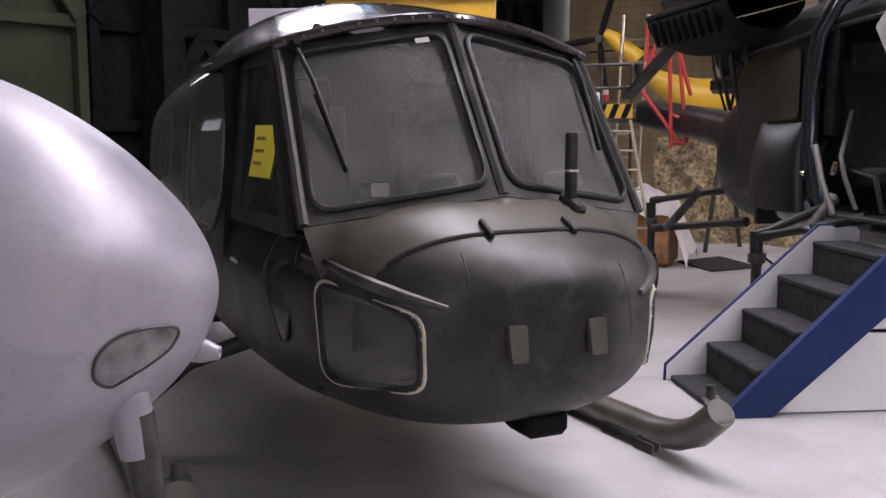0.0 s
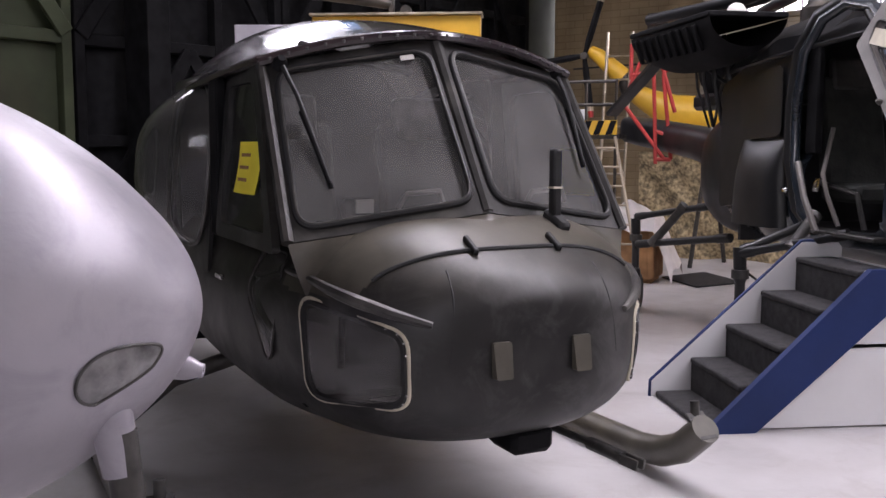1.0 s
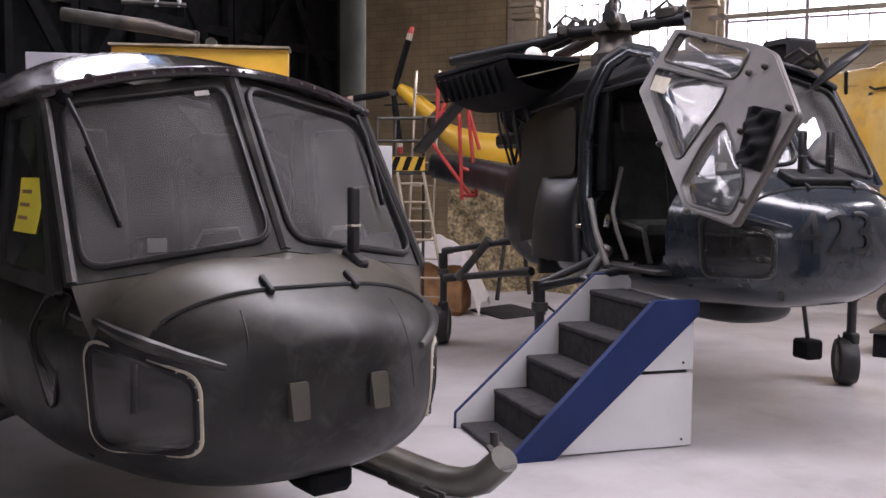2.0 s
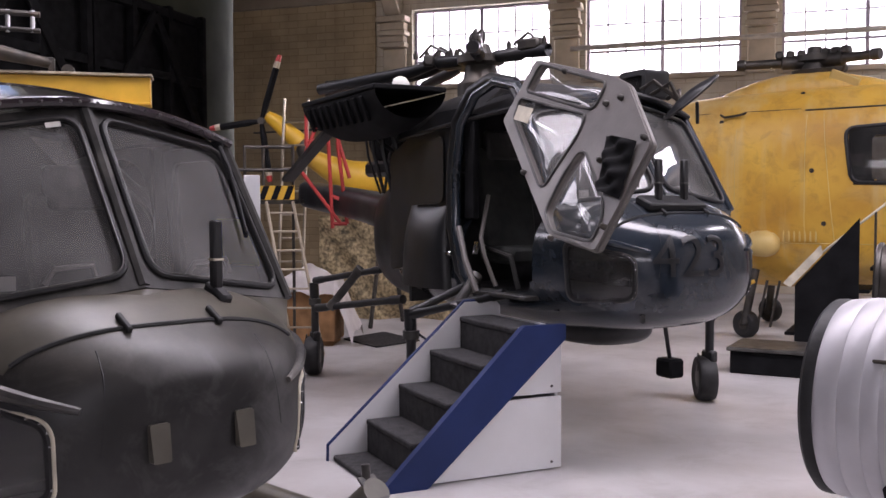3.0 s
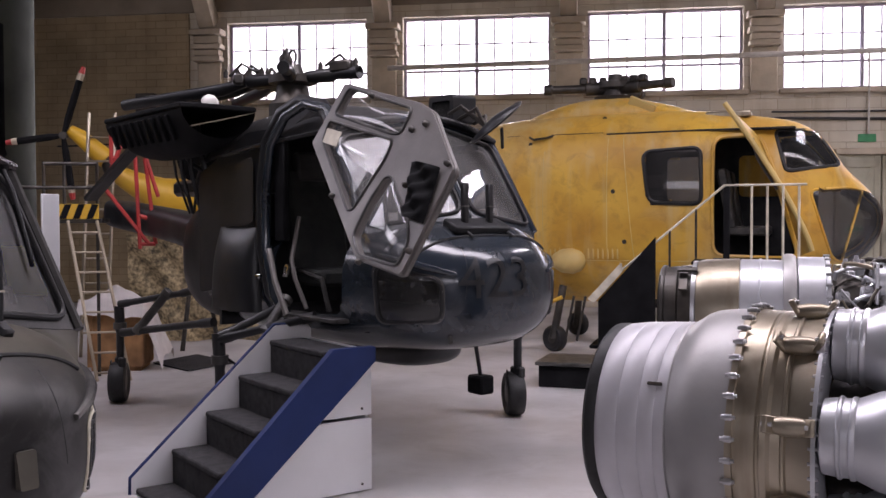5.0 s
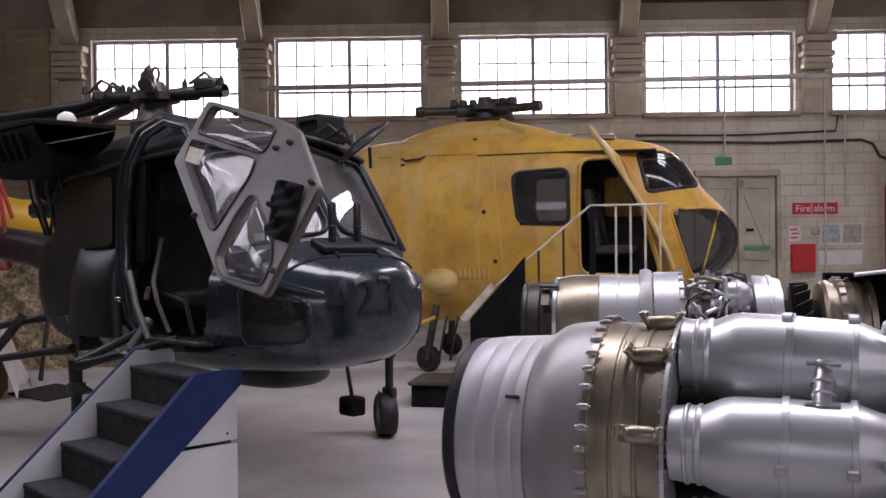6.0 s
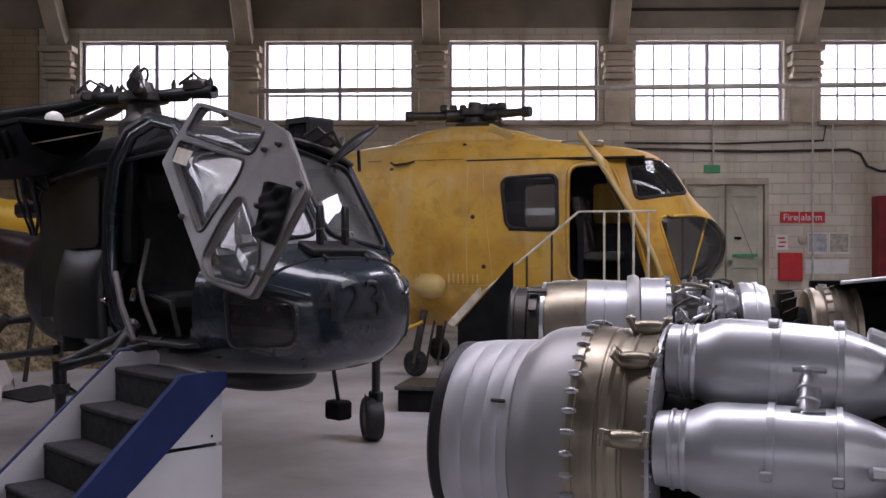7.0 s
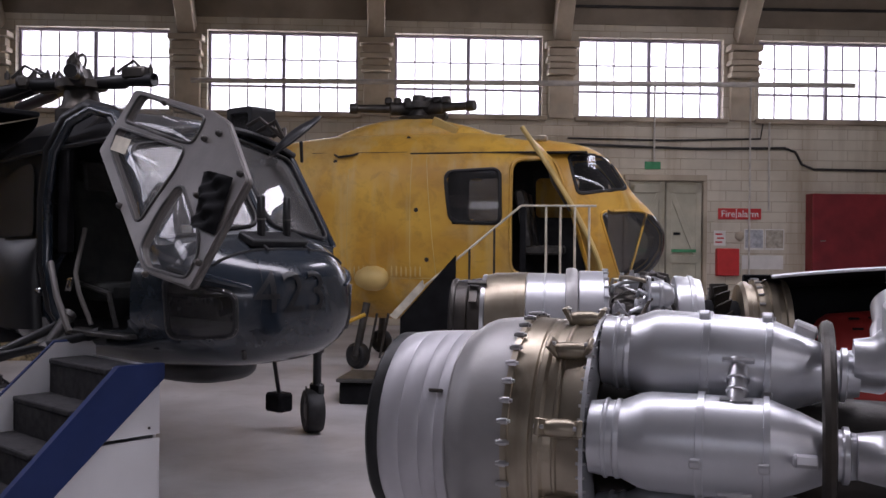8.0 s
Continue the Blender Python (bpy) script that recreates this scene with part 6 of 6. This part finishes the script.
def wall_text(parent, name, text, size, u, z, v, mat):
    cu = bpy.data.curves.new(name, "FONT")
    cu.body, cu.size, cu.align_x, cu.align_y, cu.extrude, cu.resolution_u = text, size, "CENTER", "CENTER", 0.002, 3
    tmp = bpy.data.objects.new(name, cu)
    scene.collection.objects.link(tmp)
    me = bpy.data.meshes.new_from_object(tmp.evaluated_get(bpy.context.evaluated_depsgraph_get()))
    bpy.data.objects.remove(tmp)
    me.materials.append(M[mat])
    ob = new(name, me)
    ob.parent = parent
    ob.matrix_basis = BUILDING @ pose(u, v, z, 90, 0, 0)
    return ob


fs = tagged(part("fire_alarm_sign", wall_box(6.50, 2.27, 0.88, 0.22, 0.02, 0.004), "sign_red"), "red fire alarm sign with white lettering", "sign")
wall_text(fs, "lettering", "Fire alarm", 0.19, 6.50, 2.265, -0.025, "white")
part("divider", wall_box(6.43, 2.27, 0.012, 0.21, 0.006, 0.001, -0.021), "white", fs)
tagged(part("fire_alarm_box", wall_box(6.24, 1.30, 0.46, 0.55, 0.12, 0.015), "sign_red"), "red steel fire alarm box on the wall", "alarm box")
cp = tagged(part("call_point", wall_box(6.10, 1.78, 0.24, 0.30, 0.012, 0.003), "paper"), "white notice with red lettering bars", "notice")
for k in range(3):
    part("bar", wall_box(6.08 + 0.03 * (k % 2), 1.70 + 0.08 * k, 0.14, 0.03, 0.004, 0.001, -0.013), "sign_red", cp)
bell = tagged(part("alarm_bell", Shape().lathe([(0, 0.09), (0.04, 0.09), (0.07, 0.06), (0.08, 0.01)], Matrix.Translation(on_wall(6.50, 1.83, 0)) @ pose(0, 0, 0, 0, 0, WALL_TURN - 90), 18), "conc"), "round grey alarm bell on the wall", "bell")
for u, mt in ((6.80, "note_grey"), (7.22, "note_brown")):
    M.setdefault("note_grey", material("grey_print", (0.42, 0.43, 0.46), 0.7, 0, 0.15, 14, 0))
    M.setdefault("note_brown", material("brown_print", (0.42, 0.38, 0.31), 0.7, 0, 0.15, 14, 0))
    nt = tagged(part("notice", wall_box(u, 1.76, 0.40, 0.42, 0.012, 0.003), "paper"), "printed notice sheet pinned to the wall", "notice", "wall notices")
    part("print_block", wall_box(u, 1.77, 0.36, 0.36, 0.004, 0.001, -0.013), mt, nt)
tagged(part("notice", wall_box(6.98, 1.30, 0.85, 0.28, 0.012, 0.003), "paper"), "wide pale notice sheet on the wall", "notice", "wall notices")
cab = thing("red_cabinet", BUILDING @ pose(8.62, -0.18, 0), "tall dark red steel cabinet against the wall", "cabinet")
part("body", Shape().box(0, 0, 1.34, 1.54, 0.34, 2.68, 0.015), "dark_red", cab)
part("handle", Shape().tube([(-0.62, -0.18, 1.74), (-0.52, -0.20, 1.74)], 0.012, 6), "chrome", cab)
brd = tagged(part("notice_board", wall_box(9.95, 1.85, 0.55, 1.0, 0.05), "black"), "dark framed board on the wall", "board")

cable_pts = [(-11.5, 3.30), (0.5, 3.56), (3.2, 3.62), (5.6, 3.56), (7.4, 3.60), (7.62, 3.52), (7.75, 3.28), (8.0, 3.18), (10.5, 3.16), (14.5, 3.2)]
tagged(part("cable", Shape().tube([on_wall(u, z, -0.04) for u, z in cable_pts], 0.026, 8), "cable"), "black cable clipped along the wall", "cable")
tagged(part("cable", Shape().tube([on_wall(u, z, -0.035) for u, z in [(3.0, 3.74), (5.0, 3.72), (6.9, 3.78), (6.97, 4.2)]], 0.018, 8), "cable"), "thin cable sagging below the windows", "cable")
tagged(part("cable", Shape().tube([on_wall(u, z, -0.07) for u, z in [(3.0, 6.35), (9, 6.38), (14, 6.4)]], 0.03, 8), "cable"), "dark pipe along the upper wall", "pipe")
for u, z0, z1 in ((4.72, 3.30, 4.9), (7.05, 2.35, 4.1), (6.66, 0.1, 6.4)):
    tagged(part("conduit", Shape().tube([on_wall(u, z0, -0.12), on_wall(u, z1, -0.12)], 0.02, 8), "pipe"), "thin pale conduit running up the wall", "conduit", "wall conduits")
tagged(part("long_pole", Shape().tube([on_wall(-4.3, 4.68, -0.5), on_wall(8.6, 4.80, -0.5)], [0.05, 0.05], 8), "pipe"), "long pale horizontal pole across the windows", "pole")
tagged(part("wall_box", wall_box(-9.49, 4.10, 0.42, 0.52, 0.16, 0.02), "dark_metal"), "dark steel box fixed high on the wall", "wall box")

# ---- far clutter behind the helicopters ----
plat = thing("work_platform", pose(-5.3, 11.0, 0, 0, 0, 23), "tan work platform with black-and-yellow hazard band and ladder", "platform")
part("deck", Shape().box(0.0, 0.2, 1.70, 0.62, 0.55, 0.05, 0.008), "dark_metal", plat)
band = part("hazard_band", Shape().box(0.0, -0.09, 1.80, 0.56, 0.012, 0.16, 0.003), "yellow_hot", plat)
for k in range(4):
    part("stripe", Shape().plate([(-0.27 + 0.14 * k, 1.722), (-0.20 + 0.14 * k, 1.722), (-0.14 + 0.14 * k, 1.878), (-0.21 + 0.14 * k, 1.878)], [], lambda x, z, d: Vector((x, -0.100 - d, z)), 0.004), "black", band)
for x in (-0.29, -0.08, 0.26):
    part("post", Shape().tube([(x, -0.06, 0.0 if x != -0.08 else 1.7), (x, -0.06, 2.34)], 0.018, 8), "dark_metal", plat)
for z in (2.06, 2.32):
    part("rail", Shape().tube([(-0.9 if z < 2.2 else -0.29, -0.06, z), (0.26, -0.06, z)], 0.020, 8), "dark_metal", plat)
for x in (-0.04, 0.26):
    part("ladder_rail", Shape().tube([(x, -0.10, 1.70), (x + 0.38 * (1 if x > 0 else 0.9), -0.45, 0.0)], 0.018, 8), "conc", plat)
for k in range(8):
    t = (k + 0.6) / 8
    part("rung", Shape().tube([(-0.04 + 0.342 * t, -0.10 - 0.35 * t, 1.70 - 1.70 * t), (0.26 + 0.38 * t, -0.10 - 0.35 * t, 1.70 - 1.70 * t)], 0.013, 6), "conc", plat)
tall = thing("tall_ladder", pose(-6.1, 12.3, 0, 0, 0, 23), "tall tan wooden ladder leaning upright behind the platform", "ladder")
for x in (0.0, 0.32):
    part("rail", Shape().tube([(x, 0, 0), (x + 0.05, 0.5, 3.1)], 0.022, 8), "bronze", tall)
for k in range(9):
    z = 0.3 + 0.31 * k
    part("rung", Shape().tube([(0.05 * z / 3.1, 0.5 * z / 3.1, z), (0.32 + 0.05 * z / 3.1, 0.5 * z / 3.1, z)], 0.014, 6), "bronze", tall)

tail = thing("helicopter_tail", pose(-6.5, 12.73, 0, 0, 0, 23), "yellow helicopter tail with a black tail rotor on a trestle", "helicopter tail")
part("fin_tube", Shape().tube([(0.0, 0, 2.88), (0.12, 0, 2.80), (0.46, 0, 2.50)], [0.07, 0.10, 0.13], 16), "yellow_hot", tail)
part("knuckle", Shape().tube([(0.45, 0, 2.56), (0.50, -0.02, 2.40), (0.52, 0, 2.24)], [0.08, 0.10, 0.07], 12), "dark_metal", tail)
part("boom", Shape().tube([(0.50, 0.05, 2.36), (0.78, 0.1, 2.20), (1.1, 0.15, 2.04), (1.5, 0.2, 2.00), (2.8, 0.4, 2.05), (4.2, 0.6, 2.1)], [0.10, 0.16, 0.24, 0.26, 0.32, 0.38], 20), "yellow_hot", tail)
rh = part("tail_rotor", Shape().lathe([(-0.06, 0.05), (0.06, 0.05)], pose(-0.06, -0.08, 2.80, 0, 0, 90), 14), "dark_metal", tail)
for q, tip in (((0.20, -0.1, 3.68), True), ((0.05, -0.1, 1.98), False), ((-0.75, -0.1, 2.70), False)):
    o, p = Vector((-0.06, -0.1, 2.80)), Vector(q)
    bl = part("blade", Shape().tube([o, o.lerp(p, 0.25), o.lerp(p, 0.8)], [0.025, 0.045, 0.045], 8), "black", rh)
    part("tip", Shape().tube([o.lerp(p, 0.8), o.lerp(p, 0.9)], [0.045, 0.042], 8), "conc", bl)
    part("tip_end", Shape().tube([o.lerp(p, 0.9), p], [0.042, 0.03], 8), "red", bl)
for x in (1.6, 3.6):
    part("trestle_leg", Shape().tube([(x, 0.0, 1.75), (x - 0.2, -0.2, 0)], 0.03, 8), "dark_metal", tail)
    part("trestle_leg", Shape().tube([(x, 0.4, 1.75), (x + 0.2, 0.6, 0)], 0.03, 8), "dark_metal", tail)

fold = wasp.matrix_world.inverted() @ pose(-4.75, 10.72, 0, 0, 0, 23)
for p, q in (((0, 0, 2.05), (0.30, 0, 2.80)), ((0.30, 0, 2.80), (0.55, 0, 1.95)), ((0.08, 0, 2.30), (0.08, 0, 2.68)), ((0.08, 0, 2.68), (0.26, 0, 2.70)), ((0.08, 0, 2.35), (0.30, 0, 2.38)), ((0.30, 0, 2.80), (0.42, 0.3, 2.40)), ((0.0, 0, 2.05), (0.45, 0.0, 1.45)), ((0.32, 0, 2.38), (0.36, 0, 1.40)), ((0.42, 0, 2.35), (0.52, 0, 1.45)), ((0.36, 0, 1.75), (0.50, 0, 1.70)), ((0.36, 0, 1.45), (0.52, 0, 1.45))):
    part("blade_clamp", Shape().tube([fold @ Vector(p), fold @ Vector(q)], 0.022, 8), "red", wasp, "red welded tube of the blade-fold frame")

crate = thing("plywood_crate", pose(-5.12, 11.62, 0, 0, 0, 18), "brown plywood crate on the floor under a dust sheet", "crate")
part("body", Shape().box(0, 0, 0.40, 0.62, 0.55, 0.70, 0.008), "wood", crate)
for x in (-0.27, 0.27):
    part("batten", Shape().box(x, -0.285, 0.40, 0.06, 0.02, 0.68, 0.004), "wood", crate)
part("plinth", Shape().box(0, 0, 0.03, 0.55, 0.48, 0.06, 0.006), "wood", crate)


def sheet_fn(a, b):
    x, y = -0.40 + 0.95 * a, -0.36 + 0.72 * b
    top = 0.765 + 0.20 * math.exp(-((x + 0.08) / 0.2) ** 2 - (y / 0.3) ** 2) + 0.03 * math.sin(9 * x + 5 * y)
    over = max(0, x - 0.31) * 2.4 + max(0, abs(y) - 0.28) * 2.0
    return (x * (1 - 0.1 * max(0, a - 0.7)), y, top - over + 0.012 * math.sin(23 * a + 11 * b))


tagged(part("dust_sheet", Shape().grid(sheet_fn, 40, 30), "sheet", None, "", True, crate.matrix_world), "crumpled pale dust sheet draped over the crate", "sheet")
mat_ob = tagged(part("floor_mat", Shape().plate(rounded([(-4.93, 11.98), (-4.22, 11.50), (-3.98, 12.20), (-4.75, 12.75)], 0.03), [], lambda x, y, d: Vector((x, y, 0.004 + d)), 0.016), "carpet"), "flat black rubber mat on the floor", "mat")


def net_fn(a, b):
    x, z = -0.2 + 3.2 * a, 0.02 + 1.5 * b
    return (x, 0.10 * math.sin(7 * a + 3 * b) + 0.25 * (1 - b) * (0.5 + 0.5 * math.sin(19 * a)) + 0.04 * math.sin(41 * a + 17 * b), z - 0.10 * math.sin(5 * a) ** 2 * b)


tagged(part("camouflage_net", Shape().grid(net_fn, 60, 30), "net", None, "", True, pose(-6.0, 13.6, 0, 0, 0, 23)), "speckled brown camouflage netting heaped against the wall", "netting")
bd = tagged(part("display_board", Shape().box(0, 0, 0.97, 0.16, 0.03, 1.93, 0.006), "white", None, "", True, pose(-4.36, 9.25, 0, 0, 0, 60)), "upright white display board edge on", "board")

# yellow lifting beam with rotor parts on it, behind the olive helicopter
beam = thing("lifting_beam", pose(-5.84, 9.62, 0, 0, 0, 23 + 14), "yellow steel lifting beam carrying black rotor parts", "gantry")
part("girder", Shape().box(-0.9, 0, 2.83, 1.8, 0.22, 0.26, 0.01), "yellow_hot", beam)
part("top_flange", Shape().box(-0.9, 0, 2.975, 1.84, 0.34, 0.03, 0.006), "bronze", beam)
part("bottom_flange", Shape().box(-0.9, 0, 2.69, 1.8, 0.34, 0.025, 0.006), "yellow_hot", beam)
for x in (-0.10, -0.22):
    part("bracket", Shape().box(x, -0.10, 2.60, 0.05, 0.06, 0.16, 0.008), "yellow_hot", beam)
for x in (-0.6, -1.6):
    part("leg", Shape().box(x, 0.0, 1.34, 0.14, 0.14, 2.68, 0.01), "yellow_hot", beam)
part("rotor_spar", Shape().tube([(-2.3, -0.05, 3.28), (-1.4, -0.05, 3.17), (-0.95, -0.05, 3.08)], [0.07, 0.075, 0.05], 12), "dark_metal", beam)
part("spar_end", Shape().box(-0.95, -0.05, 3.06, 0.06, 0.08, 0.16, 0.01), "dark_metal", beam)
for x in (-1.35, -1.12):
    part("clevis_pin", Shape().tube([(x, -0.05, 3.38), (x, -0.05, 3.60)], 0.022, 8), "steel", beam)
part("clevis", Shape().tube([(-2.4, -0.05, 3.42), (-1.6, -0.05, 3.58), (-1.05, -0.05, 3.56)], 0.03, 8), "dark_metal", beam)
part("clevis", Shape().tube([(-1.7, -0.05, 3.42), (-1.05, -0.05, 3.40)], 0.025, 8), "dark_metal", beam)
part("hook", Shape().lathe([(-0.05, 0.06), (0.05, 0.06)], pose(-0.80, 0, 3.02, 0, 0, 90), 12), "dark_metal", beam)
pb = thing("pale_panel", pose(-7.45, 8.0, 0, 0, 0, 42), "pale lilac panel on a dark post", "panel")
part("panel", Shape().box(0, 0, 2.62, 0.62, 0.04, 0.46, 0.01), "lilac", pb)
part("post", Shape().box(0, 0.03, 1.2, 0.08, 0.05, 2.4, 0.008), "green", pb)
for du, ds in ((0.0, "wall"),):
    part("foot", Shape().box(0, 0.03, 0.02, 0.5, 0.4, 0.04, 0.008), "green", pb)
# column in flat black as well, to sink into that dark end
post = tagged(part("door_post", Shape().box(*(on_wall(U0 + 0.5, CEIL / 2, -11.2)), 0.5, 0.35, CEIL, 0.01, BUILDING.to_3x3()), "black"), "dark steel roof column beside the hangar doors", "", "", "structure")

# crumbs of packing on the floor in front of the steps
crumbs = Shape()
rr = random.Random(9)
for k in range(70):
    ang, rad = rr.uniform(0, 6.28), abs(rr.gauss(0, 0.09))
    crumbs.box(-0.42 + rad * 1.5 * math.cos(ang), 5.55 + rad * math.sin(ang), 0.005, rr.uniform(0.008, 0.03), rr.uniform(0.006, 0.02), 0.006, 0.002, Euler((0, 0, ang)).to_matrix())
tagged(part("packing_crumbs", crumbs, "wood"), "small tan crumbs of packing scattered on the floor", "debris", "", "stuff")
